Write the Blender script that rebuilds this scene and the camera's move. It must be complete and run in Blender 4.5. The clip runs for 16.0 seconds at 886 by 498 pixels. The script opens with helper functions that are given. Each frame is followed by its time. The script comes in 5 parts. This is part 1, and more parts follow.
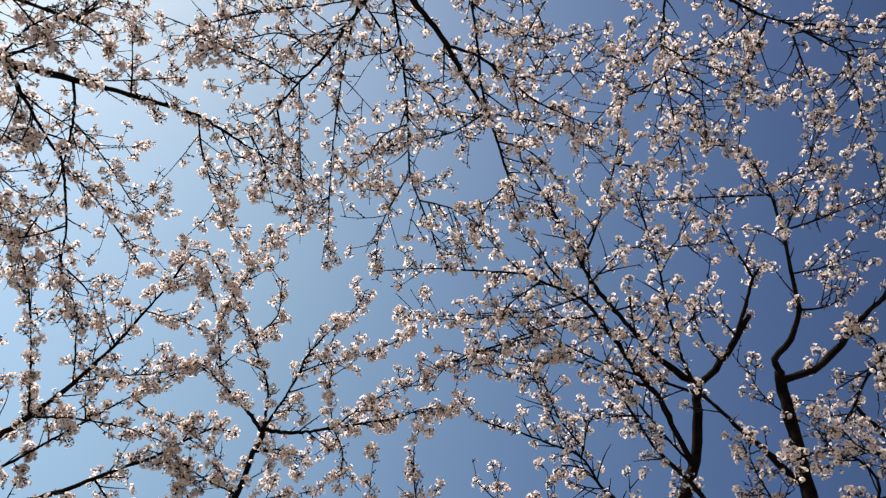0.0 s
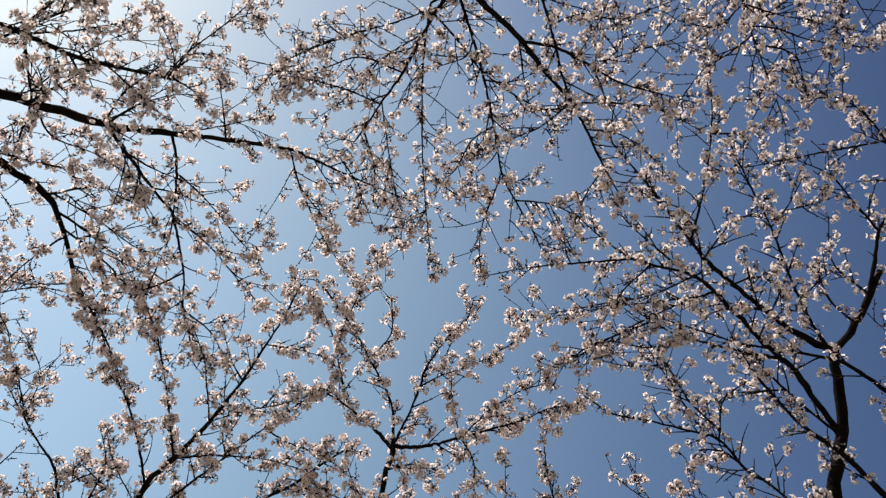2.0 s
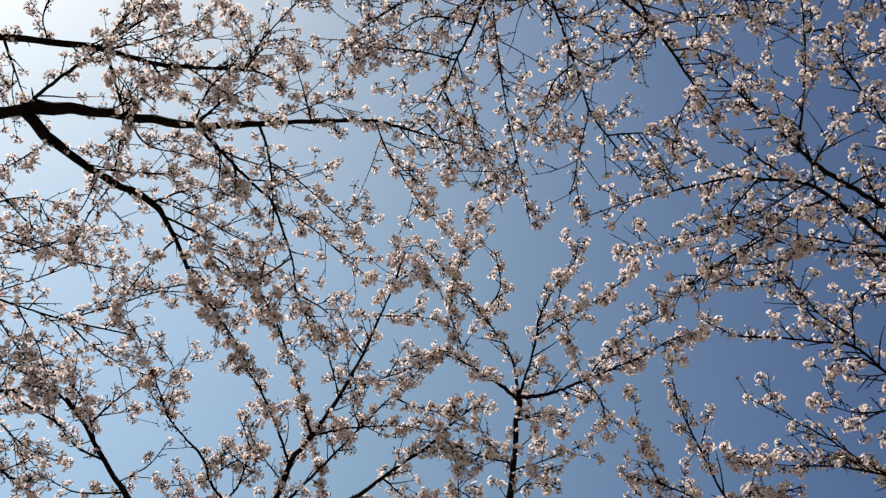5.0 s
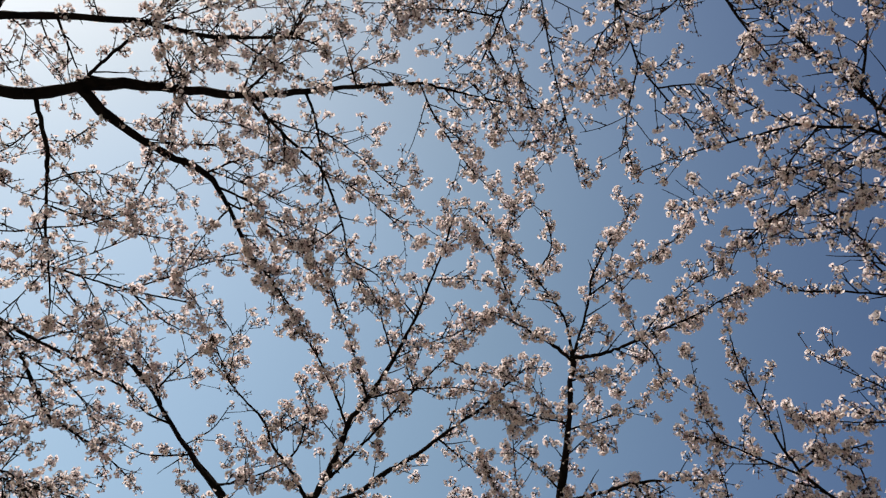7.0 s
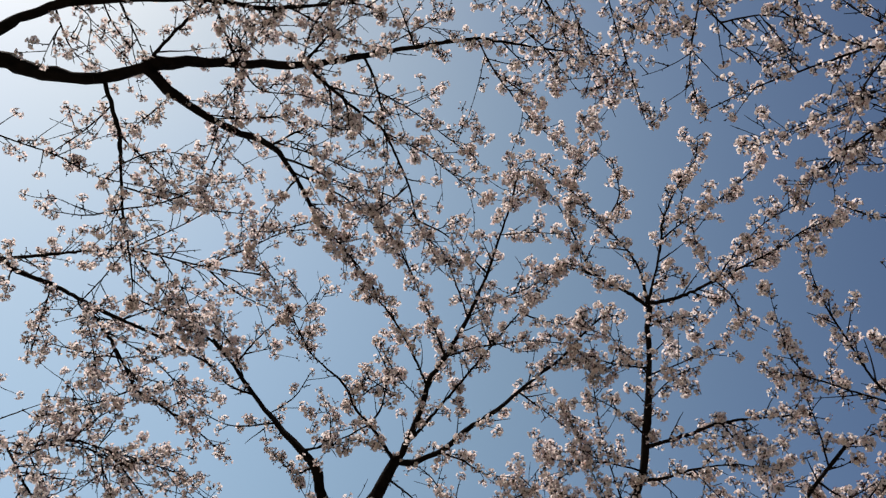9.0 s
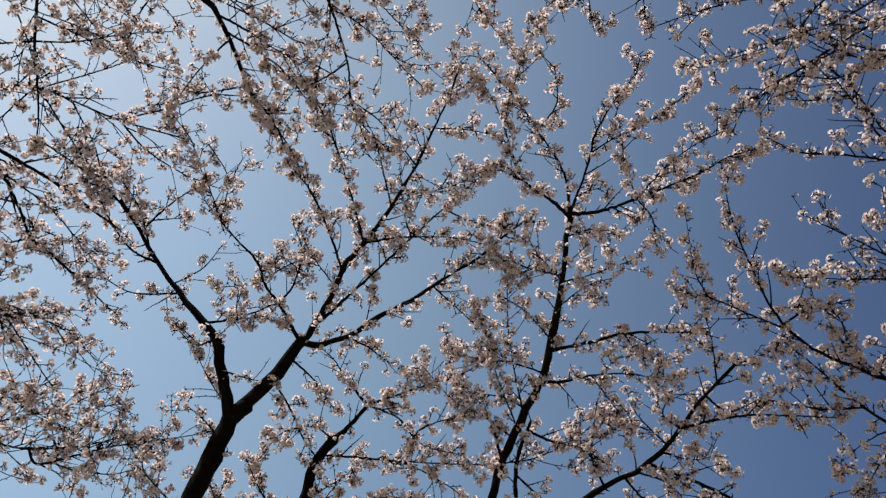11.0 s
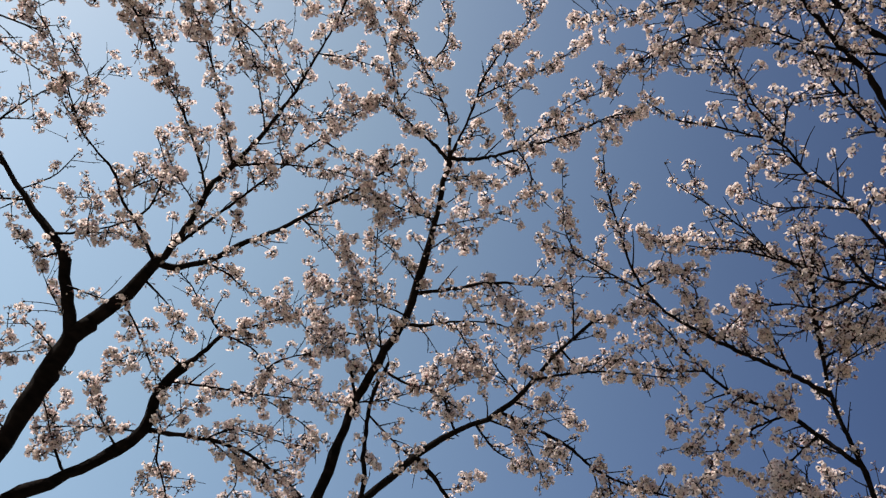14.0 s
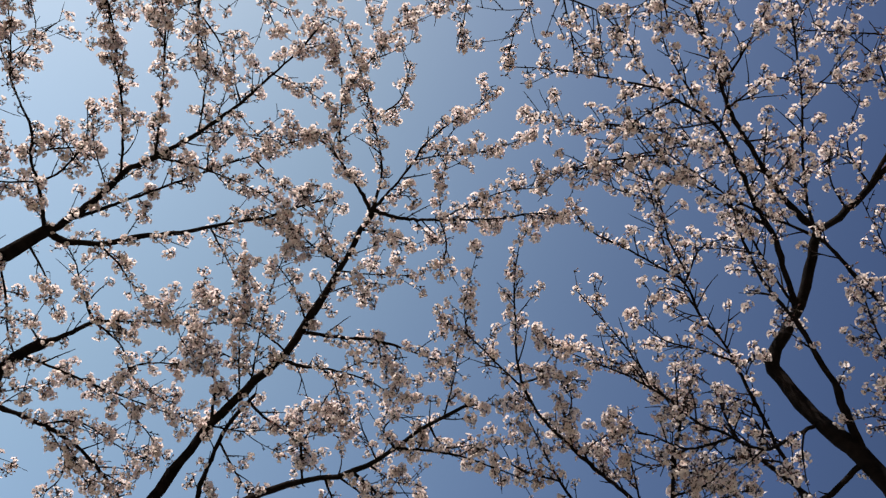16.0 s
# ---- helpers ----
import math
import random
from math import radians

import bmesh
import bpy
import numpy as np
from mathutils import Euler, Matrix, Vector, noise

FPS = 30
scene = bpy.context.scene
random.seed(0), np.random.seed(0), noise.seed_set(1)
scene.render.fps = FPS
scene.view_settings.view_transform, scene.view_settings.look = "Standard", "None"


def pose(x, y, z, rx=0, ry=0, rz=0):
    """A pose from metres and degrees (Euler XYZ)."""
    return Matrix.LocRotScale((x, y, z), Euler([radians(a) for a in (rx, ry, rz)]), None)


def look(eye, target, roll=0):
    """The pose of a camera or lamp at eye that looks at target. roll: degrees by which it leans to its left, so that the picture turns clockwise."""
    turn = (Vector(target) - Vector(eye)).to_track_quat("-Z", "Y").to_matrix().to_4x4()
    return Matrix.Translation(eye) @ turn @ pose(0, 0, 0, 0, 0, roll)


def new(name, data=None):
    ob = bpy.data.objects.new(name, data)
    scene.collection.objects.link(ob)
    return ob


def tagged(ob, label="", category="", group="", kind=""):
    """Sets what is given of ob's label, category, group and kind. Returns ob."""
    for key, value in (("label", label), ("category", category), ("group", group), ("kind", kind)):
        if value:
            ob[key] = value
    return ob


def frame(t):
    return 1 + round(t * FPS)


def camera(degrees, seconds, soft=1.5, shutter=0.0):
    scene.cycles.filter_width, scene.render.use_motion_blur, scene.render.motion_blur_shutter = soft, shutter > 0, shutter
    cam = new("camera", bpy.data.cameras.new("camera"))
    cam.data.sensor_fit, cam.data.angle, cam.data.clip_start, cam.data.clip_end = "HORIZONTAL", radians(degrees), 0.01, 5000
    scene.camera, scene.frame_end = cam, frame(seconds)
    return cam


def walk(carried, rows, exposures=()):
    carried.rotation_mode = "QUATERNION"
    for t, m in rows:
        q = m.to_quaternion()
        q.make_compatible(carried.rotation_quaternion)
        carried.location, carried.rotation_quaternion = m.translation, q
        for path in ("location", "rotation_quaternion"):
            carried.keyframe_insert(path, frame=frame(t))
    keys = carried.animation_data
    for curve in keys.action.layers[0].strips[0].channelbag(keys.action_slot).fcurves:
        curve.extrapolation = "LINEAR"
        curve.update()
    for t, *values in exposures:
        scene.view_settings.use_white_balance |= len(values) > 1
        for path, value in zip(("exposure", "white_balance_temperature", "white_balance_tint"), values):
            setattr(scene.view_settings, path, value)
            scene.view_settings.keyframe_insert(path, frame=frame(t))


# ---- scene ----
import collections

# The camera: held in the hand under the trees, looking up
cam = camera(60.0, 16.0, soft=1.35)
ROWS = [
    (0.0, 0.000, 0.000, 1.500, 154.01, -6.64, -13.35),
    (0.5, -0.027, 0.030, 1.497, 154.23, -7.65, -11.28),
    (1.0, -0.053, 0.015, 1.511, 153.69, -8.06, -8.17),
    (1.5, -0.085, 0.017, 1.507, 153.03, -8.31, -5.49),
    (2.0, -0.099, 0.031, 1.497, 153.01, -9.01, -3.31),
    (2.5, -0.145, 0.046, 1.483, 152.47, -9.19, -1.29),
    (3.0, -0.165, 0.059, 1.476, 151.22, -9.44, 1.83),
    (3.5, -0.218, 0.071, 1.457, 150.63, -10.14, 3.47),
    (4.0, -0.282, 0.064, 1.454, 150.20, -9.80, 5.00),
    (4.2, -0.326, 0.055, 1.458, 149.77, -9.19, 5.85),
    (6.5, -0.296, 0.110, 1.439, 146.48, -11.31, 8.47),
    (7.0, -0.264, 0.128, 1.443, 145.50, -12.06, 10.58),
    (7.5, -0.314, 0.116, 1.422, 144.42, -12.68, 12.58),
    (8.0, -0.321, 0.095, 1.423, 143.73, -12.39, 15.35),
    (8.2, -0.342, 0.095, 1.416, 143.31, -12.26, 16.46),
    (10.3, -0.668, 0.458, 1.067, 142.69, -12.03, 10.64),
    (10.5, -0.659, 0.466, 1.081, 142.11, -12.11, 9.59),
    (11.0, -0.637, 0.559, 1.053, 141.20, -10.89, 5.58),
    (11.5, -0.563, 0.616, 1.085, 139.64, -10.27, 4.66),
    (12.0, -0.531, 0.654, 1.076, 139.23, -10.32, 2.71),
    (12.5, -0.507, 0.734, 1.053, 139.41, -9.37, 1.27),
    (13.0, -0.450, 0.755, 1.088, 139.34, -8.89, -0.03),
    (13.5, -0.395, 0.700, 1.131, 138.60, -8.63, -0.49),
    (14.0, -0.391, 0.726, 1.118, 139.31, -9.13, -3.13),
    (14.5, -0.322, 0.784, 1.088, 141.63, -9.95, -6.53),
    (15.0, -0.183, 0.747, 1.106, 143.76, -11.39, -8.93),
    (15.5, -0.239, 0.679, 1.168, 144.60, -13.00, -13.80),
    (16.0, -0.223, 0.712, 1.144, 147.17, -14.11, -18.79),
]
walk(cam, [(t, pose(*row)) for t, *row in ROWS], [(0, 0.62, 6550, 5), (0.5, 0.56, 6550, 5), (1.5, 0.5, 6550, 5), (3, 0.28, 6550, 6), (4.2, 0.32, 6550, 6), (6.5, 0.21, 6550, 7), (8.2, 0.13, 6550, 7), (10.4, 0.05, 6500, 9), (12, 0.23, 6600, 9), (13.5, 0.33, 6750, 9), (16, 0.43, 6750, 9)])

# World: clear spring sky, the sun high to the west of the view, a gradient in the sky's colour in place of lens glare
# and vignette
SUN_ELEVATION, SUN_AZIMUTH = radians(49), radians(-116)   # azimuth from +y towards +x
BRIGHT_WAY, BRIGHT_STOPS = (-0.50, 0.50, 0.707), 3.5         # where the sky is brightened most, and how fast that falls off
world = bpy.data.worlds.new("sky")
world.use_nodes = True
scene.world = world
sky = world.node_tree.nodes.new("ShaderNodeTexSky")
sky.sky_type, sky.sun_disc = "NISHITA", False
sky.sun_elevation, sky.sun_rotation = SUN_ELEVATION, SUN_AZIMUTH
sky.altitude, sky.air_density, sky.dust_density, sky.ozone_density = 60, 0.8, 1.6, 3.6
back = world.node_tree.nodes["Background"]
back.inputs["Strength"].default_value = 0.15
# brightens the sky around one direction, in place of lens glare and vignette
over = world.node_tree.nodes.new("ShaderNodeTexCoord")
toward, thick, glow = (world.node_tree.nodes.new(n) for n in ("ShaderNodeVectorMath", "ShaderNodeMath", "ShaderNodeMath"))
toward.operation, thick.operation, glow.operation = "DOT_PRODUCT", "MULTIPLY_ADD", "POWER"
toward.inputs[1].default_value = BRIGHT_WAY
thick.inputs[1].default_value, thick.inputs[2].default_value = BRIGHT_STOPS, -2.77
glow.inputs[0].default_value = 2.0
sky_tint = world.node_tree.nodes.new("ShaderNodeMix")
sky_tint.data_type, sky_tint.blend_type = "RGBA", "MULTIPLY"
sky_tint.inputs[0].default_value = 1.0
bright_share, tint = world.node_tree.nodes.new("ShaderNodeMapRange"), world.node_tree.nodes.new("ShaderNodeMix")
tint.data_type = "RGBA"
# warmer tint near the brightened part, bluer away, for the lens's colour shading
bright_share.inputs["From Min"].default_value, bright_share.inputs["From Max"].default_value = 0.55, 0.95
tint.inputs[6].default_value, tint.inputs[7].default_value = (0.96, 0.97, 1.09, 1), (1.10, 1.02, 0.775, 1)
world.node_tree.links.new(toward.outputs["Value"], bright_share.inputs["Value"])
world.node_tree.links.new(bright_share.outputs["Result"], tint.inputs[0])
world.node_tree.links.new(tint.outputs[2], sky_tint.inputs[7])
lit = world.node_tree.nodes.new("ShaderNodeVectorMath")
lit.operation = "SCALE"
world.node_tree.links.new(over.outputs["Generated"], toward.inputs[0])
world.node_tree.links.new(toward.outputs["Value"], thick.inputs[0])
world.node_tree.links.new(thick.outputs["Value"], glow.inputs[1])
world.node_tree.links.new(sky.outputs["Color"], sky_tint.inputs[6])
world.node_tree.links.new(sky_tint.outputs[2], lit.inputs[0])
world.node_tree.links.new(glow.outputs["Value"], lit.inputs["Scale"])
world.node_tree.links.new(lit.outputs["Vector"], back.inputs["Color"])

sun_way = Vector((math.sin(SUN_AZIMUTH) * math.cos(SUN_ELEVATION), math.cos(SUN_AZIMUTH) * math.cos(SUN_ELEVATION), math.sin(SUN_ELEVATION)))
sun = new("sun", bpy.data.lights.new("sun", "SUN"))
sun.data.energy, sun.data.angle, sun.data.color = 4.8, radians(0.5), (1.0, 0.90, 0.81)
sun.matrix_world = look(sun_way * 50, (0, 0, 0))


# Materials
def material(name):
    m = bpy.data.materials.new(name)
    m.use_nodes = True
    return m, m.node_tree.nodes, m.node_tree.links, m.node_tree.nodes["Principled BSDF"]


def ramp(nodes, *stops):
    r = nodes.new("ShaderNodeValToRGB")
    r.color_ramp.elements[0].position, r.color_ramp.elements[0].color = stops[0][0], (*stops[0][1], 1)
    r.color_ramp.elements[1].position, r.color_ramp.elements[1].color = stops[-1][0], (*stops[-1][1], 1)
    for p, c in stops[1:-1]:
        r.color_ramp.elements.new(p).color = (*c, 1)
    return r


def bark_material(name, dark, light, scale):
    m, nodes, links, shade = material(name)
    place = nodes.new("ShaderNodeTexCoord")
    coarse, fine = nodes.new("ShaderNodeTexNoise"), nodes.new("ShaderNodeTexNoise")
    coarse.inputs["Scale"].default_value, coarse.inputs["Detail"].default_value = scale, 6
    fine.inputs["Scale"].default_value, fine.inputs["Detail"].default_value = scale * 9, 4
    stretch = nodes.new("ShaderNodeMapping")
    stretch.inputs["Scale"].default_value = (1, 1, 2.6)
    colour = ramp(nodes, (0.32, dark), (0.55, tuple((a + b) / 2 for a, b in zip(dark, light))), (0.78, light))
    both, bump = nodes.new("ShaderNodeMath"), nodes.new("ShaderNodeBump")
    both.operation = "MULTIPLY_ADD"
    both.inputs[1].default_value = 0.5
    bump.inputs["Strength"].default_value, bump.inputs["Distance"].default_value = 0.7, 0.012
    links.new(place.outputs["Object"], stretch.inputs["Vector"])
    links.new(stretch.outputs["Vector"], coarse.inputs["Vector"])
    links.new(stretch.outputs["Vector"], fine.inputs["Vector"])
    links.new(fine.outputs["Fac"], both.inputs[0])
    links.new(coarse.outputs["Fac"], both.inputs[2])
    links.new(coarse.outputs["Fac"], colour.inputs["Fac"])
    links.new(colour.outputs["Color"], shade.inputs["Base Color"])
    links.new(both.outputs["Value"], bump.inputs["Height"])
    links.new(bump.outputs["Normal"], shade.inputs["Normal"])
    shade.inputs["Roughness"].default_value = 0.85
    shade.inputs["Specular IOR Level"].default_value = 0.05
    return m


def petal_material():
    m, nodes, links, shade = material("cherry_petal")
    rnd = nodes.new("ShaderNodeNewGeometry")
    colour = ramp(nodes, (0.0, (0.87, 0.775, 0.755)), (0.55, (0.90, 0.832, 0.81)), (1.0, (0.83, 0.67, 0.66)))
    thin, mix = nodes.new("ShaderNodeBsdfTranslucent"), nodes.new("ShaderNodeMixShader")
    mix.inputs["Fac"].default_value = 0.58
    shade.inputs["Roughness"].default_value = 0.6
    shade.inputs["Specular IOR Level"].default_value = 0.2
    links.new(rnd.outputs["Random Per Island"], colour.inputs["Fac"])
    links.new(colour.outputs["Color"], shade.inputs["Base Color"])
    links.new(colour.outputs["Color"], thin.inputs["Color"])
    links.new(shade.outputs["BSDF"], mix.inputs[1])
    links.new(thin.outputs["BSDF"], mix.inputs[2])
    links.new(mix.outputs["Shader"], nodes["Material Output"].inputs["Surface"])
    return m


def plain_material(name, low, high, rough):
    m, nodes, links, shade = material(name)
    rnd = nodes.new("ShaderNodeNewGeometry")
    colour = ramp(nodes, (0.0, low), (1.0, high))
    links.new(rnd.outputs["Random Per Island"], colour.inputs["Fac"])
    links.new(colour.outputs["Color"], shade.inputs["Base Color"])
    shade.inputs["Roughness"].default_value = rough
    return m


def ground_material():
    m, nodes, links, shade = material("park_lawn")
    place = nodes.new("ShaderNodeTexCoord")
    patch, blade = nodes.new("ShaderNodeTexNoise"), nodes.new("ShaderNodeTexNoise")
    patch.inputs["Scale"].default_value, blade.inputs["Scale"].default_value = 0.35, 40
    # tones paled so that the unseen ground fills the blossom from below
    colour = ramp(nodes, (0.35, (0.085, 0.105, 0.05)), (0.55, (0.16, 0.16, 0.095)), (0.75, (0.26, 0.225, 0.175)))
    blend, bump = nodes.new("ShaderNodeMath"), nodes.new("ShaderNodeBump")
    blend.operation = "MULTIPLY_ADD"
    blend.inputs[1].default_value = 0.35
    for n in (patch, blade):
        links.new(place.outputs["Object"], n.inputs["Vector"])
    links.new(blade.outputs["Fac"], blend.inputs[0])
    links.new(patch.outputs["Fac"], blend.inputs[2])
    links.new(blend.outputs["Value"], colour.inputs["Fac"])
    links.new(colour.outputs["Color"], shade.inputs["Base Color"])
    links.new(blade.outputs["Fac"], bump.inputs["Height"])
    bump.inputs["Distance"].default_value = 0.02
    links.new(bump.outputs["Normal"], shade.inputs["Normal"])
    shade.inputs["Roughness"].default_value = 0.95
    return m


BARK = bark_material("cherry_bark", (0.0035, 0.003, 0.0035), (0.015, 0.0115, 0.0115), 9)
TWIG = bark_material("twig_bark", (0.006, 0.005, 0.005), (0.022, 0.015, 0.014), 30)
PETAL = petal_material()
CALYX = plain_material("calyx", (0.018, 0.007, 0.008), (0.05, 0.017, 0.016), 0.7)
STALK = plain_material("flower_stalk", (0.028, 0.02, 0.01), (0.06, 0.032, 0.018), 0.7)
BUD = plain_material("bud_scale", (0.012, 0.008, 0.007), (0.035, 0.018, 0.013), 0.8)
ROSE = plain_material("rolled_petal", (0.16, 0.06, 0.065), (0.36, 0.17, 0.17), 0.6)
LAWN = ground_material()


# Meshes from arrays
def mesh_of(name, verts, faces, mats, index=None, smooth=True):
    """A mesh from points and faces; faces is a list of corners, or the corners of all faces in a row and the number in each."""
    if isinstance(faces, tuple):
        corners, sizes = faces
    else:
        corners, sizes = np.array([a for q in faces for a in q], np.int32), np.array([len(q) for q in faces], np.int32)
    me = bpy.data.meshes.new(name)
    me.vertices.add(len(verts))
    me.vertices.foreach_set("co", np.asarray(verts, np.float32).ravel())
    me.loops.add(len(corners))
    me.loops.foreach_set("vertex_index", corners)
    me.polygons.add(len(sizes))
    me.polygons.foreach_set("loop_start", np.r_[0, np.cumsum(sizes)[:-1]].astype(np.int32))
    for m in mats:
        me.materials.append(m)
    if index is not None:
        me.polygons.foreach_set("material_index", np.asarray(index, np.int32))
    me.polygons.foreach_set("use_smooth", np.full(len(sizes), smooth))
    me.update(calc_edges=True)
    return me


def part(name, me, parent, label="", kind=""):
    ob = new(name, me)
    ob.parent = parent
    ob.matrix_parent_inverse = parent.matrix_world.inverted()
    return tagged(ob, label, kind=kind)


def glide(points, step):
    """A smooth line through the control points, with about one point every step metres, and how far along each lies (0 to 1)."""
    p = np.asarray(points, float)
    q = np.vstack([2 * p[0] - p[1], p, 2 * p[-1] - p[-2]])
    out = []
    for i in range(1, len(q) - 2):
        n = max(2, int(np.linalg.norm(q[i + 1] - q[i]) / step))
        for u in np.arange(n) / n:
            a, b, c, d = q[i - 1:i + 3]
            out.append(0.5 * (2 * b + (c - a) * u + (2 * a - 5 * b + 4 * c - d) * u * u + (3 * b - a - 3 * c + d) * u ** 3))
    out = np.array(out + [p[-1]])
    run = np.r_[0, np.cumsum(np.linalg.norm(np.diff(out, axis=0), axis=1))]
    return out, run


def tube(line, radii, sides, rng, rough=0.0):
    """Verts and faces of a round tube along a line, closed to a tip."""
    n = len(line)
    way = np.gradient(line, axis=0)
    way /= np.linalg.norm(way, axis=1, keepdims=True) + 1e-9
    side = np.cross(way[0], (0.3, 0.5, 0.81))
    side /= np.linalg.norm(side)
    turn = np.arange(sides) * 2 * math.pi / sides
    verts = np.empty((n, sides, 3))
    for i in range(n):
        side = side - way[i] * (side @ way[i])
        side /= np.linalg.norm(side)
        up = np.cross(way[i], side)
        r = radii[i] * (1 + rough * rng.normal(size=sides).clip(-1.5, 1.5))
        verts[i] = line[i] + r[:, None] * (np.cos(turn)[:, None] * side + np.sin(turn)[:, None] * up)
    faces = []
    for i in range(n - 1):
        for k in range(sides):
            a, b = i * sides + k, i * sides + (k + 1) % sides
            faces.append((a, b, b + sides, a + sides))
    verts = np.vstack([verts.reshape(-1, 3), line[-1] + way[-1] * radii[-1]])
    faces += [((n - 1) * sides + k, (n - 1) * sides + (k + 1) % sides, n * sides) for k in range(sides)]
    return verts, faces


def joined(pieces):
    verts, faces, start = [], [], 0
    for v, f in pieces:
        verts.append(v)
        faces += [tuple(a + start for a in q) for q in f]
        start += len(v)
    return np.vstack(verts), faces


# Blossom: clusters of five-petalled flowers on stalks from one bud
def unit(v):
    return v / (np.linalg.norm(v) + 1e-9)


def flower(centre, way, size, opening, rng):
    """Verts, faces and material numbers of one flower that faces along way."""
    way = unit(way)
    side = unit(np.cross(way, rng.normal(size=3)))
    up = np.cross(way, side)
    verts, faces, mats = [], [], []
    lift = math.sin(opening)
    flat = math.cos(opening)
    for k in range(5):
        a = 2 * math.pi * k / 5 + rng.normal() * 0.09
        out, across = math.cos(a) * side + math.sin(a) * up, -math.sin(a) * side + math.cos(a) * up
        s = size * rng.uniform(0.9, 1.08)
        tilt = rng.normal() * 0.10

        def at(r, w, h):
            return centre + s * (r * flat * out + w * across + (r * lift + h + tilt * w) * way)

        n = len(verts)
        verts += [at(0.08, 0, -0.03), at(0.58, -0.54, 0.08), at(0.99, -0.33, 0.02), at(0.99, 0.33, 0.06), at(0.58, 0.54, 0.08)]
        faces += [(n, n + 2, n + 1), (n, n + 3, n + 2), (n, n + 4, n + 3)]
        mats += [0] * 3
    n = len(verts)
    for k in range(4):
        a = 2 * math.pi * k / 4
        verts.append(centre + size * (0.34 * (math.cos(a) * side + math.sin(a) * up) + 0.04 * way))
    verts.append(centre - way * size * 0.65)
    faces += [(n + (k + 1) % 4, n + k, n + 4) for k in range(4)] + [(n, n + 1, n + 2, n + 3)]
    mats += [1] * 5
    return verts, faces, mats


def flower_bud(at, way, size, rng):
    """Verts, faces and material numbers of one shut flower: a narrow calyx and the rolled petals above it."""
    v, f = tube(np.array([at - way * size * 1.4, at - way * size * 0.1, at + way * size * 1.1]), size * np.array([0.35, 1.0, 0.5]), 5, rng, 0.05)
    return v, f, [1 if k < 5 else 4 for k in range(len(f))]


def cluster(rng, count, closed, shut=2):
    """One bud with its flowers, the bud at the origin, the cluster mainly along +z. closed: the share of half-open flowers; shut: how many flower buds."""
    verts, faces, mats = [], [], []

    def add(v, f, m):
        n = len(verts)
        verts.extend(v)
        faces.extend(tuple(a + n for a in q) for q in f)
        mats.extend(m)

    def stalk(tip, r):
        v, f = tube(np.array([(0, 0, 0.004), tip]), np.array([0.0013, 0.0016]) * r, 3, rng)
        add(v, f[:3], [2] * 3)

    v, f = tube(np.array([(0, 0, -0.006), (0, 0, 0.003), (0, 0, 0.011)]), np.array([0.004, 0.0078, 0.004]), 5, rng)
    add(v, f, [3] * len(f))
    for k in range(count):
        a = 2 * math.pi * (k + rng.uniform(-0.25, 0.25)) / count
        way = unit(np.array([math.cos(a), math.sin(a), rng.uniform(-0.5, 1.7)]))
        tip = way * rng.uniform(0.013, 0.033) + (0, 0, 0.008)
        stalk(tip, 1.0)
        facing = unit(way + rng.normal(size=3) * 0.35)
        small = rng.random() < closed
        add(*flower(tip + facing * 0.008, facing, rng.uniform(0.009, 0.012) if small else rng.uniform(0.0162, 0.0202), rng.uniform(1.0, 1.25) if small else rng.uniform(0.15, 0.75), rng))
    for k in range(shut):
        way = unit(np.append(rng.normal(size=2), rng.uniform(-0.3, 1.2)))
        tip = way * rng.uniform(0.018, 0.04) + (0, 0, 0.008)
        stalk(tip, 1.1)
        add(*flower_bud(tip + way * 0.006, unit(way + rng.normal(size=3) * 0.25), rng.uniform(0.004, 0.0058), rng))
    return np.array(verts), faces, np.array(mats)


MATS = (PETAL, CALYX, STALK, BUD, ROSE)
maker = np.random.default_rng(5)
CLUSTERS = [cluster(maker, n, 0.12, b) for n, b in ((4, 3), (5, 2), (6, 2), (6, 3), (7, 1), (7, 2), (8, 2), (9, 1), (10, 2), (11, 0))] + [cluster(maker, n, 0.75, b) for n, b in ((1, 3), (2, 4))]
FULL, LIGHT = list(range(12)), [0, 0, 1, 1, 2, 2, 3, 4, 10, 11]   # rich clusters, and those of the sparser crowns
PACKED = [(v, np.array([a for q in f for a in q], np.int32), np.array([len(q) for q in f], np.int32), m) for v, f, m in CLUSTERS]
CLUSTER_MESHES = [mesh_of("blossom", v, f, MATS, m, smooth=False) for v, f, m in CLUSTERS]


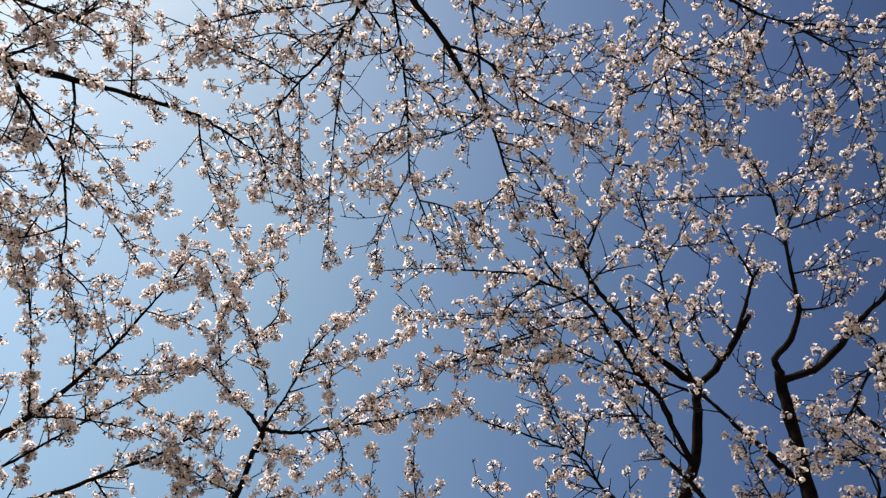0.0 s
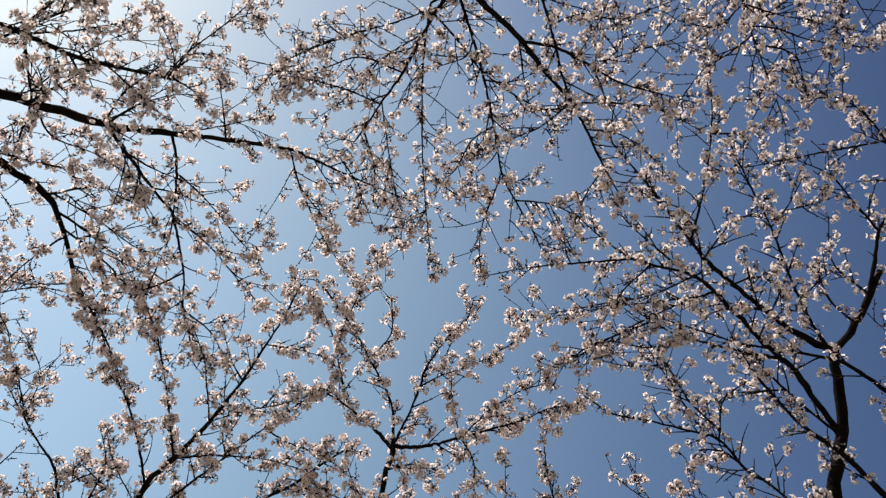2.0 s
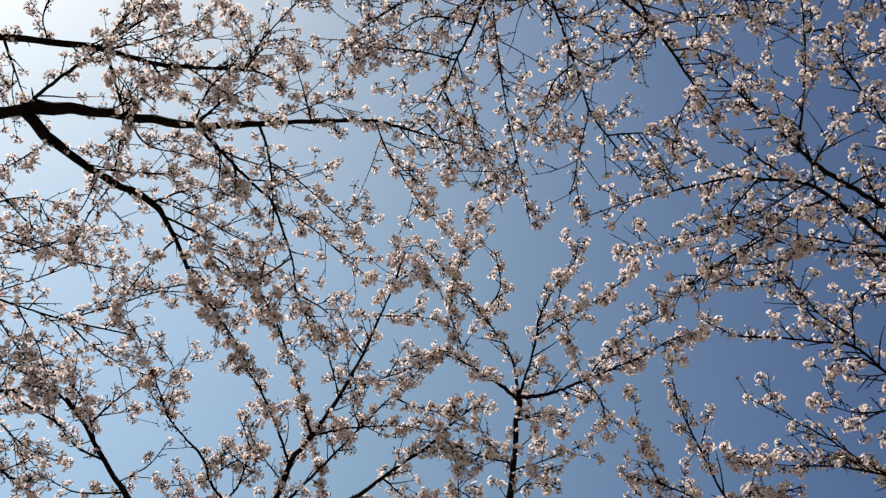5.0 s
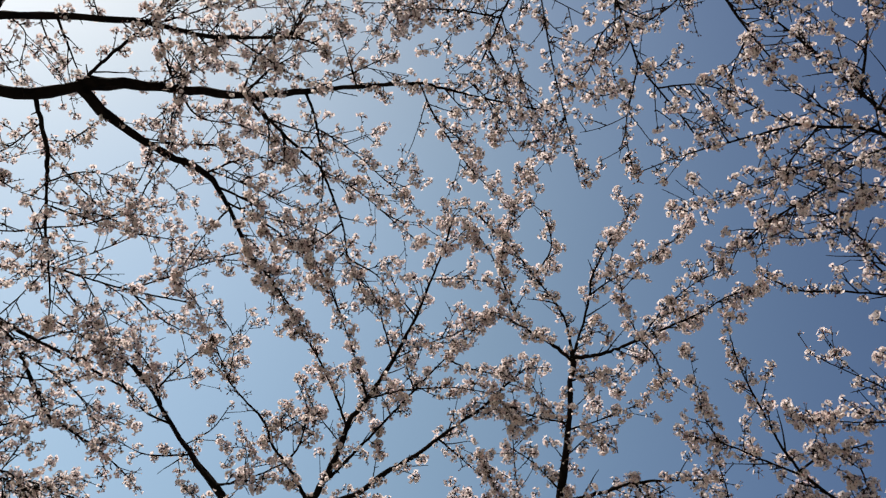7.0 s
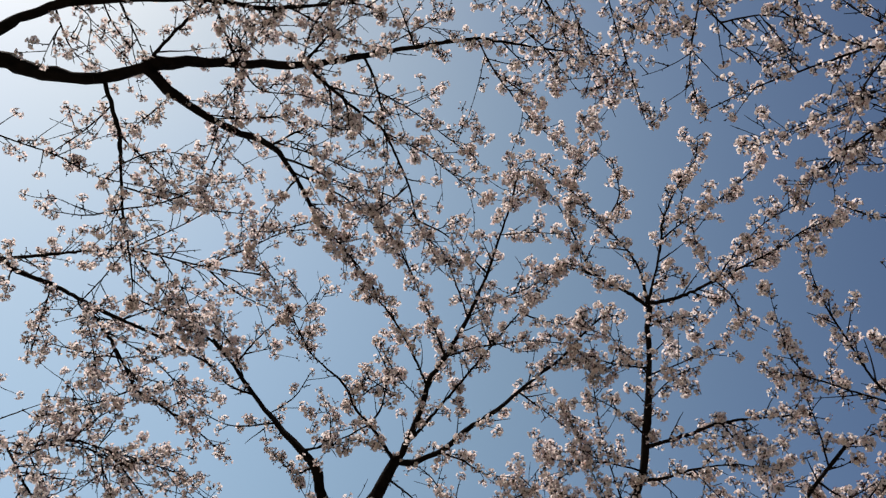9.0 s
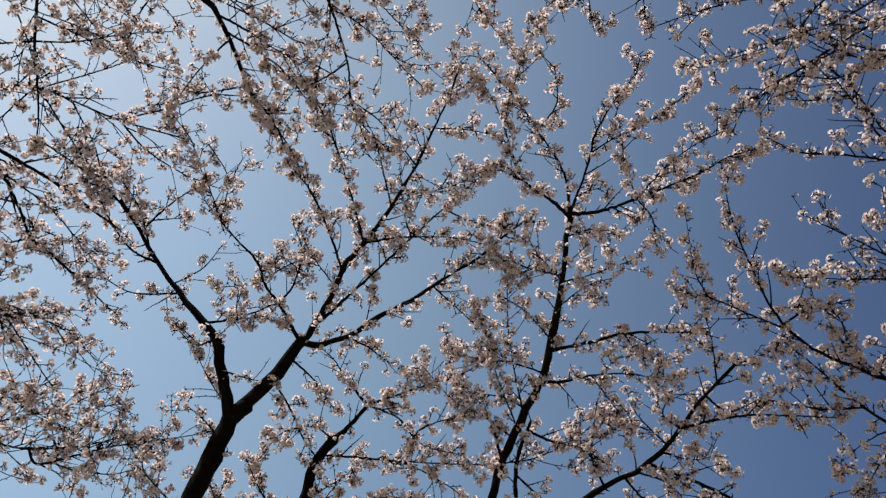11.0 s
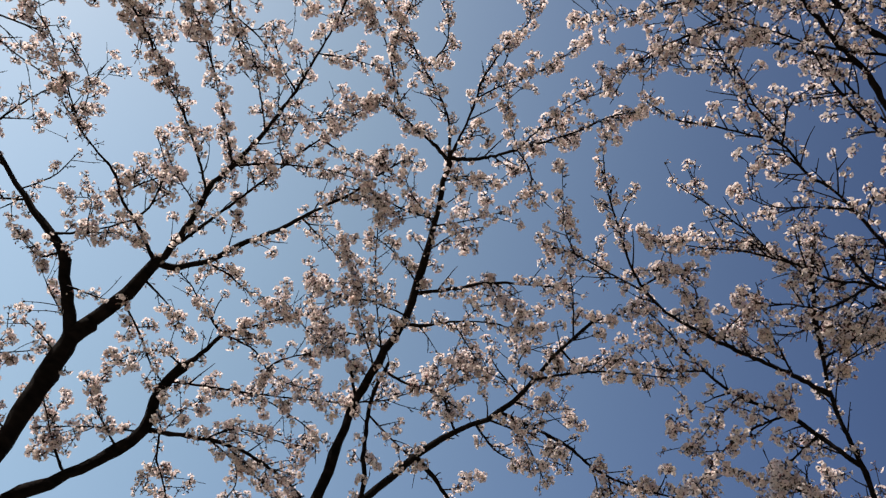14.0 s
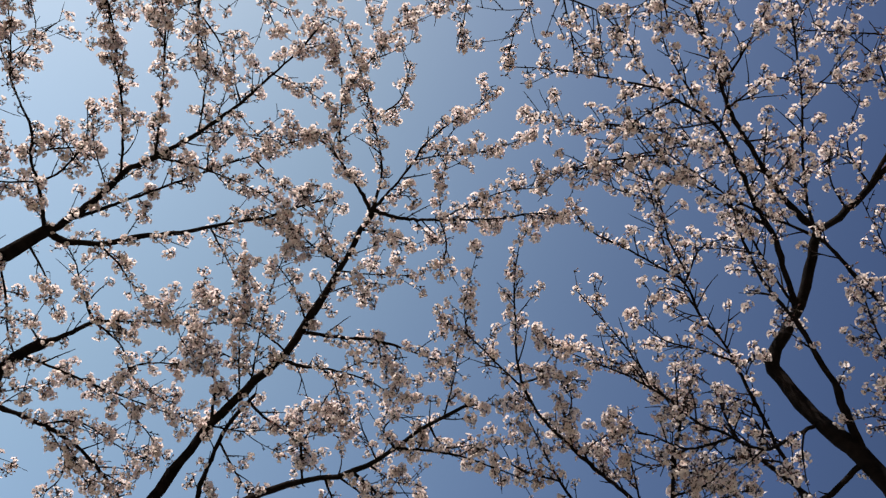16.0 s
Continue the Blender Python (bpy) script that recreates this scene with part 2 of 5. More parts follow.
class Tree:
    """A cherry tree: a trunk, limbs, twigs on the limbs, and blossom on twigs and thin limbs."""

    def __init__(self, label, base, seed, bloom=1.0, size=1.0, crowd=6, twiggy=1.0, reach=0.72, kinds=FULL):
        """crowd: the clusters that find room in a cell of 0.15 m; twiggy: how thickly the limbs bear twigs; reach: how long these are; kinds: which clusters it bears."""
        self.empty = tagged(new("cherry_tree"), label, "tree", "cherry trees in bloom")
        self.empty.location = base
        bpy.context.view_layer.update()
        self.rng = np.random.default_rng(seed)
        self.spots, self.bloom, self.size, self.crowd, self.twiggy, self.reach, self.kinds, self.twigs = [], bloom, size, crowd, twiggy, reach, kinds, 0

    def limb(self, r0, r1, *points, name="limb", bloom=1.0, twigs=1.0, reach=1.0):
        rng, bloom = self.rng, bloom * self.bloom
        line, run = glide(points, max(0.03, min(0.09, r0 * 2)))
        share = run / run[-1]
        radii = r1 + 0.0005 + (r0 * 1.03 - r1) * (1 - share) ** (1.0 if name == "trunk" else 1.3)
        lumps = np.array([noise.noise(Vector(p) * 7.0) + 0.6 * noise.noise(Vector(p) * 19.0) for p in line])
        radii = radii * (1 + 0.05 * np.sin(run * 9 + rng.uniform(0, 6)) + 0.16 * lumps + 0.04 * rng.normal(size=len(run)))
        if name == "trunk":
            radii[:4] *= (1.45, 1.22, 1.1, 1.04)
        wobble = rng.normal(size=line.shape) * np.minimum(radii * 0.2, 0.005)[:, None]
        wobble[0] = 0
        line = line + wobble
        sides = 14 if r0 > 0.05 else 10 if r0 > 0.02 else 7
        v, f = tube(line, radii, sides, rng, 0.07 if r0 > 0.03 else 0.06)
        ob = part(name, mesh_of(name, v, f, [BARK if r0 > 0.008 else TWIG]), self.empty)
        way = np.gradient(line, axis=0)
        way /= np.linalg.norm(way, axis=1, keepdims=True)
        pieces, own = [], []
        far = rng.uniform(0.05, 0.12)
        while far < run[-1]:
            i = int(np.searchsorted(run, far))
            r = radii[i]
            if r < 0.014 or r < 0.026 and rng.random() < 0.3:
                length = reach * self.reach * (0.05 + 0.40 * rng.random() ** 1.6) * (1.1 - 0.4 * share[i])
                grown = self.twig(line[i], way[i], r, length, bloom, 0)
                if length > 0.2 and self.twigs < 290:
                    self.twigs += 1
                    own.append(grown)
                else:
                    pieces += grown
            far += rng.uniform(0.035, 0.095) / (twigs * self.twiggy)
        far = rng.uniform(0.05, 0.3)
        while far < run[-1] and name != "trunk":   # short bare stubs on the thick wood
            i = int(np.searchsorted(run, far))
            if 0.008 < radii[i] < 0.02:
                out = unit(np.cross(way[i], rng.normal(size=3)) + way[i] * rng.uniform(0.1, 0.9))
                reach_out = radii[i] + rng.uniform(0.02, 0.09)
                bend = rng.normal(size=3) * 0.008
                stub = np.array([line[i] + out * radii[i] * 0.6, line[i] + out * reach_out * 0.6 + bend, line[i] + out * reach_out])
                pieces.append(tube(stub, np.array([0.006, 0.0042, 0.0028]), 5, rng, 0.12))
            far += rng.uniform(0.25, 0.9)
        far = rng.uniform(0.0, 0.06)
        while far < run[-1]:
            i = int(np.searchsorted(run, far))
            if radii[i] < 0.007 or radii[i] < 0.028 and rng.random() < 0.42:
                pieces += self.spur(line[i], way[i], radii[i], bloom)
            far += rng.uniform(0.055, 0.155) / bloom
        self.bunch(line[-1], way[-1], bloom)
        for grown in own:
            v, f = joined(grown)
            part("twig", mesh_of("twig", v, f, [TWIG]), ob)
        if pieces:
            v, f = joined(pieces)
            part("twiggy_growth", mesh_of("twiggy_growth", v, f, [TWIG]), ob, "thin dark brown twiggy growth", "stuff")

    def twig(self, start, way, r, length, bloom, depth):
        rng = self.rng
        side = unit(np.cross(way, rng.normal(size=3)))
        ahead = unit(way * rng.uniform(0.5, 1.1) + side * rng.uniform(0.7, 1.1) + np.array((0, 0, 0.18)))
        n = max(4, int(length / 0.05))
        bend = rng.normal(size=3) * 0.6 + np.array((0, 0, 0.1))
        line = [np.array(start)]
        for k in range(n):
            ahead = unit(ahead + (bend * 0.25 + rng.normal(size=3) * 0.16) * length / n * 6)
            line.append(line[-1] + ahead * length / n)
        line = np.array(line)
        base = min(r * 0.75, 0.0038 + 0.009 * length)
        radii = np.linspace(base, 0.0022, len(line))
        pieces = [tube(line, radii, 4, rng, 0.08)]
        bare = rng.random() < 0.22
        for k in range(1, len(line)):
            if not bare and rng.random() < 0.21 * bloom:
                pieces += self.spur(line[k], ahead, radii[k], bloom)
            if depth < 1 and length > 0.2 and rng.random() < 0.28:
                pieces += self.twig(line[k], unit(line[k] - line[k - 1]), radii[k] / 0.6, length * rng.uniform(0.3, 0.6), bloom, depth + 1)
        for k in range(1, len(line) - 1):
            if rng.random() < 0.5:
                out = unit(np.cross(ahead, rng.normal(size=3)) + ahead * 0.8)
                pieces.append(tube(np.array([line[k], line[k] + out * 0.007, line[k] + out * 0.015]), np.array([0.003, 0.0046, 0.002]), 4, rng))
        if not bare:
            self.bunch(line[-1], ahead, bloom)
        return pieces

    def spur(self, at, way, r, bloom):
        rng = self.rng
        out = unit(np.cross(way, rng.normal(size=3)) + way * rng.uniform(0, 0.6) + np.array((0, 0, 0.1)))
        length = rng.uniform(0.008, 0.035) + r
        tip = at + out * length
        self.bunch(tip, out, bloom)
        return [tube(np.array([at, at + out * length * 0.5 + rng.normal(size=3) * 0.002, tip]), np.array([0.0035, 0.0028, 0.0033]), 4, rng)]

    def bunch(self, at, way, bloom):
        rng = self.rng
        if rng.random() < min(1.0, max(0.4, 0.92 + 0.8 * noise.noise(Vector(at) * 3.0))):
            self.spots.append((at, unit(way + rng.normal(size=3) * 0.3 - np.array((0, 0, 0.15)))))
            if rng.random() < 0.12 * bloom:
                self.spots.append((at + rng.normal(size=3) * 0.02, unit(way + rng.normal(size=3) * 0.7)))

    def flowering(self, singles=200):
        """All blossom: the lowest clusters as parts of their own, the rest in one mesh."""
        rng = self.rng
        cells = collections.Counter(tuple(np.floor(at / 0.15).astype(int)) for at, way in self.spots)
        self.spots = [s for s in self.spots if rng.random() < self.crowd / cells[tuple(np.floor(s[0] / 0.15).astype(int))]]
        self.spots.sort(key=lambda s: s[0][2])
        verts, faces, sizes, mats, start = [], [], [], [], 0
        for n, (at, way) in enumerate(self.spots):
            z = way
            x = unit(np.cross(z, rng.normal(size=3)))
            turn = np.stack([x, np.cross(z, x), z], 1) * rng.uniform(0.86, 1.16) * self.size
            kind = self.kinds[rng.integers(len(self.kinds))]
            if n < singles:
                ob = part("blossom", CLUSTER_MESHES[kind], self.empty)
                m = Matrix(turn.tolist()).to_4x4()
                m.translation = at
                ob.matrix_basis = m
                continue
            v, corners, count, q = PACKED[kind]
            verts.append(v @ turn.T + at)
            faces.append(corners + start)
            sizes.append(count)
            mats.append(q)
            start += len(v)
        if verts:
            me = mesh_of("blossom_mass", np.vstack(verts), (np.concatenate(faces), np.concatenate(sizes)), MATS, np.concatenate(mats), smooth=False)
            part("blossom_mass", me, self.empty, "pale pink and white cherry blossom, backlit", "stuff")


# The ground: lawn and bare earth under the trees, unseen, its pale tone set to bounce light up into the blossom
bm = bmesh.new()
bmesh.ops.create_grid(bm, x_segments=60, y_segments=60, size=600)
for v in bm.verts:
    far = v.co.length
    v.co.z = 0 if far < 30 else (far - 30) * 0.004 * noise.noise(v.co * 0.01)
ground = bpy.data.meshes.new("ground")
bm.to_mesh(ground)
bm.free()
ground.materials.append(LAWN)
tagged(new("ground", ground), "unseen lawn with bare earth under the cherry trees, pale to bounce light", "ground", kind="structure")


SINGLES = 290

# leaning cherry tree in full blossom with dark forked trunk
tree = Tree("leaning cherry tree in full blossom with dark forked trunk", (-4.10, 6.10, 0), 11, 1.8, 0.95, 6)
tree.limb(0.0921, 0.0622, (-4.10, 6.10, -0.05), (-3.75, 5.65, 1.40), (-3.48, 5.14, 2.86), (-3.39, 5.00, 3.22), (-3.32, 4.91, 3.48), (-3.24, 4.78, 3.82), (-3.17, 4.65, 4.15), (-3.07, 4.58, 4.25), name="trunk")
tree.limb(0.0449, 0.0111, (-3.17, 4.65, 4.15), (-3.21, 4.53, 4.26), (-3.25, 4.44, 4.36), (-3.32, 4.31, 4.51), (-3.44, 4.21, 4.64), (-3.64, 4.13, 4.78), (-3.83, 4.05, 4.94), (-4.00, 3.94, 5.07), (-4.09, 3.78, 5.16), (-4.16, 3.51, 5.17))
tree.limb(0.0103, 0.0045, (-4.085, 3.778, 5.158), (-4.185, 3.437, 5.142), (-4.225, 3.091, 4.980), (-4.356, 2.811, 4.885))
tree.limb(0.0069, 0.0033, (-4.022, 3.900, 5.093), (-4.070, 3.601, 5.217), (-4.119, 3.322, 5.200))
tree.limb(0.0555, 0.0401, (-3.17, 4.65, 4.15), (-2.97, 4.53, 4.37), (-2.82, 4.42, 4.56), (-2.73, 4.32, 4.68))
tree.limb(0.0243, 0.0060, (-2.726, 4.324, 4.676), (-2.587, 4.162, 4.840), (-2.471, 3.949, 5.048), (-2.339, 3.832, 5.187), (-2.167, 3.663, 5.418), (-2.017, 3.469, 5.671), (-1.895, 3.261, 5.851), (-1.788, 3.068, 5.968), (-1.715, 2.900, 6.043))
tree.limb(0.0227, 0.0063, (-2.736, 4.335, 4.663), (-2.630, 4.362, 4.669), (-2.427, 4.336, 4.737), (-2.248, 4.258, 4.844), (-2.037, 4.198, 4.971), (-1.847, 4.134, 5.110), (-1.706, 4.080, 5.213), (-1.543, 4.026, 5.313), (-1.365, 3.925, 5.462), (-1.201, 3.850, 5.578))
tree.limb(0.0121, 0.0031, (-2.694, 4.287, 4.714), (-2.501, 4.155, 4.863), (-2.279, 4.012, 5.046), (-2.014, 3.852, 5.302), (-1.807, 3.733, 5.512), (-1.602, 3.608, 5.681), (-1.417, 3.515, 5.787))
tree.limb(0.0076, 0.0031, (-2.339, 3.832, 5.187), (-2.124, 3.833, 5.271), (-1.904, 3.867, 5.341), (-1.715, 3.902, 5.387), (-1.537, 3.948, 5.397))
tree.limb(0.0076, 0.0030, (-2.339, 3.832, 5.187), (-2.395, 3.682, 5.302), (-2.464, 3.517, 5.427), (-2.546, 3.316, 5.561), (-2.585, 3.150, 5.641))
tree.limb(0.0091, 0.0029, (-2.479, 3.963, 5.034), (-2.590, 3.730, 5.203), (-2.725, 3.518, 5.348), (-2.861, 3.346, 5.446), (-2.960, 3.132, 5.542), (-3.060, 2.963, 5.596), (-3.142, 2.816, 5.645))
tree.limb(0.0046, 0.0031, (-2.167, 3.663, 5.418), (-1.940, 3.633, 5.554), (-1.718, 3.610, 5.651), (-1.491, 3.553, 5.747))
tree.limb(0.0061, 0.0029, (-2.167, 3.663, 5.418), (-2.228, 3.500, 5.550), (-2.303, 3.279, 5.692), (-2.410, 3.133, 5.720), (-2.448, 3.024, 5.744), (-2.480, 2.827, 5.786))
tree.limb(0.0046, 0.0031, (-1.895, 3.261, 5.851), (-1.670, 3.289, 5.884), (-1.472, 3.332, 5.892))
tree.limb(0.0136, 0.0046, (-2.747, 4.346, 4.649), (-2.894, 4.137, 4.790), (-3.015, 4.019, 4.872), (-3.107, 3.882, 4.998), (-3.277, 3.788, 5.106), (-3.476, 3.666, 5.242), (-3.564, 3.576, 5.304))
tree.limb(0.0075, 0.0045, (-2.918, 4.492, 4.434), (-2.764, 4.683, 4.303), (-2.670, 4.832, 4.192), (-2.574, 4.937, 4.129))
tree.limb(0.0076, 0.0031, (-2.810, 4.414, 4.570), (-2.627, 4.575, 4.500), (-2.494, 4.742, 4.409))
tree.limb(0.0044, 0.0022, (-3.187, 4.586, 4.209), (-3.352, 4.446, 4.340), (-3.527, 4.302, 4.523))
tree.limb(0.0555, 0.0337, (-3.54, 5.25, 2.52), (-3.52, 5.36, 2.55), (-3.37, 5.26, 3.20), (-3.16, 5.24, 3.39), (-2.94, 5.23, 3.57), (-2.77, 5.20, 3.73), (-2.64, 5.15, 3.89), (-2.57, 4.96, 4.10), (-2.47, 4.89, 4.26))
tree.limb(0.0229, 0.0123, (-2.473, 4.891, 4.257), (-2.379, 4.842, 4.359), (-2.261, 4.745, 4.475))
tree.limb(0.0108, 0.0046, (-2.261, 4.745, 4.475), (-2.128, 4.714, 4.522), (-1.864, 4.649, 4.617))
tree.limb(0.0092, 0.0030, (-2.261, 4.745, 4.475), (-2.407, 4.595, 4.555), (-2.511, 4.461, 4.628), (-2.591, 4.394, 4.658))
tree.limb(0.0077, 0.0031, (-2.261, 4.745, 4.475), (-2.039, 4.826, 4.451), (-1.865, 4.972, 4.354), (-1.579, 5.027, 4.333))
tree.limb(0.0180, 0.0078, (-2.642, 5.153, 3.886), (-2.436, 5.180, 3.914), (-2.252, 5.221, 3.939), (-2.067, 5.287, 3.958), (-1.875, 5.397, 3.946), (-1.677, 5.544, 3.911), (-1.511, 5.710, 3.844))
tree.limb(0.0061, 0.0031, (-2.211, 5.236, 3.943), (-2.015, 5.364, 3.889), (-1.742, 5.573, 3.838))
tree.limb(0.0076, 0.0031, (-2.536, 4.938, 4.153), (-2.239, 5.023, 4.225), (-1.970, 5.081, 4.253), (-1.680, 5.192, 4.197), (-1.468, 5.313, 4.125))
tree.limb(0.0061, 0.0031, (-2.239, 5.023, 4.225), (-1.972, 5.069, 4.264), (-1.693, 5.077, 4.284), (-1.415, 5.078, 4.309))
tree.limb(0.0060, 0.0030, (-2.654, 5.158, 3.870), (-2.964, 5.146, 3.839), (-3.363, 5.184, 3.793))
tree.limb(0.0092, 0.0030, (-3.016, 5.235, 3.505), (-3.120, 5.162, 3.619), (-3.239, 5.054, 3.781), (-3.321, 4.965, 3.912))
tree.limb(0.0060, 0.0030, (-2.642, 5.153, 3.886), (-2.489, 5.086, 3.992), (-2.329, 5.060, 4.117))
tree.limb(0.0075, 0.0046, (-2.539, 5.167, 3.900), (-2.534, 5.322, 3.780), (-2.490, 5.423, 3.718), (-2.445, 5.563, 3.635))
tree.limb(0.0087, 0.0033, (-3.932, 3.981, 5.018), (-4.155, 3.876, 5.055), (-4.240, 3.607, 5.071), (-4.219, 3.292, 5.054))
tree.limb(0.0085, 0.0035, (-3.705, 4.099, 4.836), (-4.110, 4.125, 4.840), (-4.296, 3.981, 4.831), bloom=0.45, twigs=0.6)
tree.limb(0.0087, 0.0034, (-4.085, 3.778, 5.158), (-3.824, 3.594, 5.285), (-3.542, 3.448, 5.364), bloom=0.45, twigs=0.6)
tree.limb(0.0081, 0.0033, (-2.921, 4.110, 4.808), (-2.823, 4.022, 4.904), (-2.771, 3.845, 5.070), (-2.847, 3.679, 5.197), bloom=0.45, twigs=0.6)
tree.limb(0.0075, 0.0030, (-3.360, 4.275, 4.556), (-3.505, 4.299, 4.523), (-3.719, 4.232, 4.649), bloom=0.45, twigs=0.6)
tree.limb(0.0062, 0.0031, (-3.784, 4.066, 4.901), (-3.555, 3.966, 4.972), (-3.405, 3.834, 5.083), bloom=0.45, twigs=0.6)
tree.limb(0.0075, 0.0030, (-3.043, 3.978, 4.910), (-2.850, 3.904, 5.005), (-2.703, 3.876, 5.056))
tree.limb(0.0062, 0.0031, (-1.847, 4.134, 5.110), (-1.699, 4.245, 5.051), (-1.524, 4.360, 4.967))
tree.limb(0.0076, 0.0031, (-2.427, 4.336, 4.737), (-2.270, 4.404, 4.720), (-2.109, 4.505, 4.680), (-1.876, 4.563, 4.691))
tree.limb(0.0062, 0.0031, (-1.543, 4.026, 5.313), (-1.381, 4.055, 5.312), (-1.167, 4.130, 5.247))
tree.limb(0.0062, 0.0030, (-2.017, 3.469, 5.671), (-2.121, 3.329, 5.736), (-2.199, 3.120, 5.815))
tree.limb(0.0062, 0.0031, (-1.807, 3.733, 5.512), (-1.614, 3.821, 5.497), (-1.371, 3.890, 5.496))
tree.limb(0.0062, 0.0031, (-2.014, 3.852, 5.302), (-2.070, 3.718, 5.409), (-2.052, 3.607, 5.530))
tree.limb(0.0077, 0.0031, (-1.864, 4.649, 4.617), (-1.639, 4.616, 4.698), (-1.418, 4.531, 4.817))
tree.limb(0.0077, 0.0031, (-1.970, 5.081, 4.253), (-1.911, 4.918, 4.394), (-1.760, 4.849, 4.463), (-1.530, 4.818, 4.525))
tree.limb(0.0061, 0.0030, (-2.473, 4.891, 4.257), (-2.624, 4.794, 4.279), (-2.817, 4.768, 4.175), (-2.938, 4.861, 4.036))
tree.limb(0.0075, 0.0030, (-2.767, 5.202, 3.732), (-2.950, 4.994, 3.899), (-3.047, 4.855, 4.014))
tree.limb(0.0061, 0.0030, (-2.067, 5.287, 3.958), (-1.998, 5.440, 3.806), (-2.056, 5.548, 3.687))
tree.limb(0.0061, 0.0031, (-2.252, 5.221, 3.939), (-2.051, 5.221, 4.063), (-1.783, 5.317, 4.079), (-1.544, 5.351, 4.092))
tree.limb(0.0097, 0.0032, (-3.453, 4.202, 4.650), (-3.243, 4.179, 4.677), (-3.011, 4.171, 4.726))
tree.limb(0.0064, 0.0032, (-3.264, 4.410, 4.395), (-3.081, 4.463, 4.389), (-2.945, 4.507, 4.406))
tree.limb(0.0063, 0.0032, (-3.196, 4.697, 4.024), (-3.327, 4.625, 4.107), (-3.478, 4.576, 4.181))
tree.limb(0.0063, 0.0031, (-2.539, 3.333, 5.550), (-2.613, 3.130, 5.639), (-2.696, 2.942, 5.680), (-2.860, 2.769, 5.702), (-3.017, 2.703, 5.703))
tree.limb(0.0063, 0.0031, (-3.310, 4.884, 3.534), (-3.551, 4.831, 3.681), (-3.717, 4.807, 3.802), (-3.761, 4.754, 3.950), (-3.765, 4.725, 4.052), bloom=0.45, twigs=0.6)
tree.limb(0.0047, 0.0031, (-3.319, 4.898, 3.496), (-3.575, 4.959, 3.677), (-3.864, 5.095, 3.827), bloom=0.45, twigs=0.6)
tree.limb(0.0065, 0.0031, (-3.388, 4.993, 3.235), (-3.812, 5.175, 3.363), (-4.094, 5.266, 3.474), (-4.020, 5.178, 3.591), (-3.948, 5.096, 3.743), (-3.935, 5.027, 3.864), bloom=0.45, twigs=0.6)
tree.limb(0.0065, 0.0032, (-3.383, 4.986, 3.254), (-3.853, 5.170, 3.432), (-3.830, 5.175, 3.604), (-3.742, 5.227, 3.761), bloom=0.45, twigs=0.6)
tree.limb(0.0066, 0.0032, (-3.410, 5.028, 3.141), (-4.082, 5.411, 3.356), (-4.366, 5.445, 3.491), (-4.479, 5.330, 3.634), (-4.439, 5.198, 3.768), (-4.418, 5.117, 3.862), bloom=0.45, twigs=0.6)
tree.limb(0.0050, 0.0032, (-4.094, 5.266, 3.474), (-4.250, 5.245, 3.659), (-4.398, 5.222, 3.816), bloom=0.45, twigs=0.6)
tree.limb(0.0060, 0.0029, (-3.415, 3.703, 5.200), (-3.522, 3.492, 5.346), (-3.586, 3.326, 5.409), (-3.619, 3.154, 5.465), (-3.712, 2.993, 5.500))
tree.limb(0.0045, 0.0030, (-3.423, 3.687, 5.211), (-3.365, 3.424, 5.376), (-3.486, 3.203, 5.465))
tree.limb(0.0045, 0.0030, (-2.525, 4.048, 4.951), (-2.716, 3.846, 5.083), (-2.823, 3.659, 5.216))
tree.limb(0.0045, 0.0030, (-2.801, 3.948, 4.973), (-2.706, 3.979, 4.967), (-2.818, 3.915, 4.999), (-2.933, 3.855, 5.034), (-2.973, 3.898, 4.989))
tree.limb(0.0059, 0.0030, (-2.921, 4.110, 4.808), (-3.203, 4.163, 4.709), (-3.229, 4.029, 4.847), (-3.377, 4.030, 4.855))
tree.flowering(SINGLES)

# cherry tree in full blossom with slender upright dark stems
tree = Tree("cherry tree in full blossom with slender upright dark stems", (-1.70, 6.35, 0), 12, 1.9, 0.95, 6)
tree.limb(0.0561, 0.0191, (-1.70, 6.35, -0.05), (-1.60, 6.00, 1.80), (-1.51, 5.51, 3.31), (-1.42, 5.35, 3.67), (-1.35, 5.22, 3.99), (-1.29, 5.06, 4.34), (-1.14, 4.80, 4.61), (-1.03, 4.61, 4.79), (-0.98, 4.44, 4.94), (-0.93, 4.15, 5.25), (-0.92, 3.96, 5.53), (-0.90, 3.87, 5.64), name="trunk")
tree.limb(0.0250, 0.0108, (-1.506, 5.511, 3.311), (-1.400, 5.660, 3.350), (-1.131, 5.382, 3.757), (-1.165, 5.219, 4.063), (-1.184, 5.061, 4.363), (-1.104, 4.869, 4.558))
tree.limb(0.0123, 0.0092, (-1.293, 5.059, 4.344), (-1.324, 4.979, 4.411), (-1.345, 4.913, 4.469))
tree.limb(0.0125, 0.0031, (-0.905, 3.866, 5.642), (-1.033, 3.761, 5.689), (-1.231, 3.633, 5.738), (-1.317, 3.490, 5.816), (-1.420, 3.222, 5.957), (-1.534, 3.018, 6.037), (-1.627, 2.909, 6.060))
tree.limb(0.0110, 0.0031, (-0.905, 3.866, 5.642), (-0.937, 3.657, 5.795), (-1.028, 3.492, 5.878), (-1.154, 3.327, 5.944), (-1.273, 3.162, 6.011), (-1.422, 2.999, 6.064))
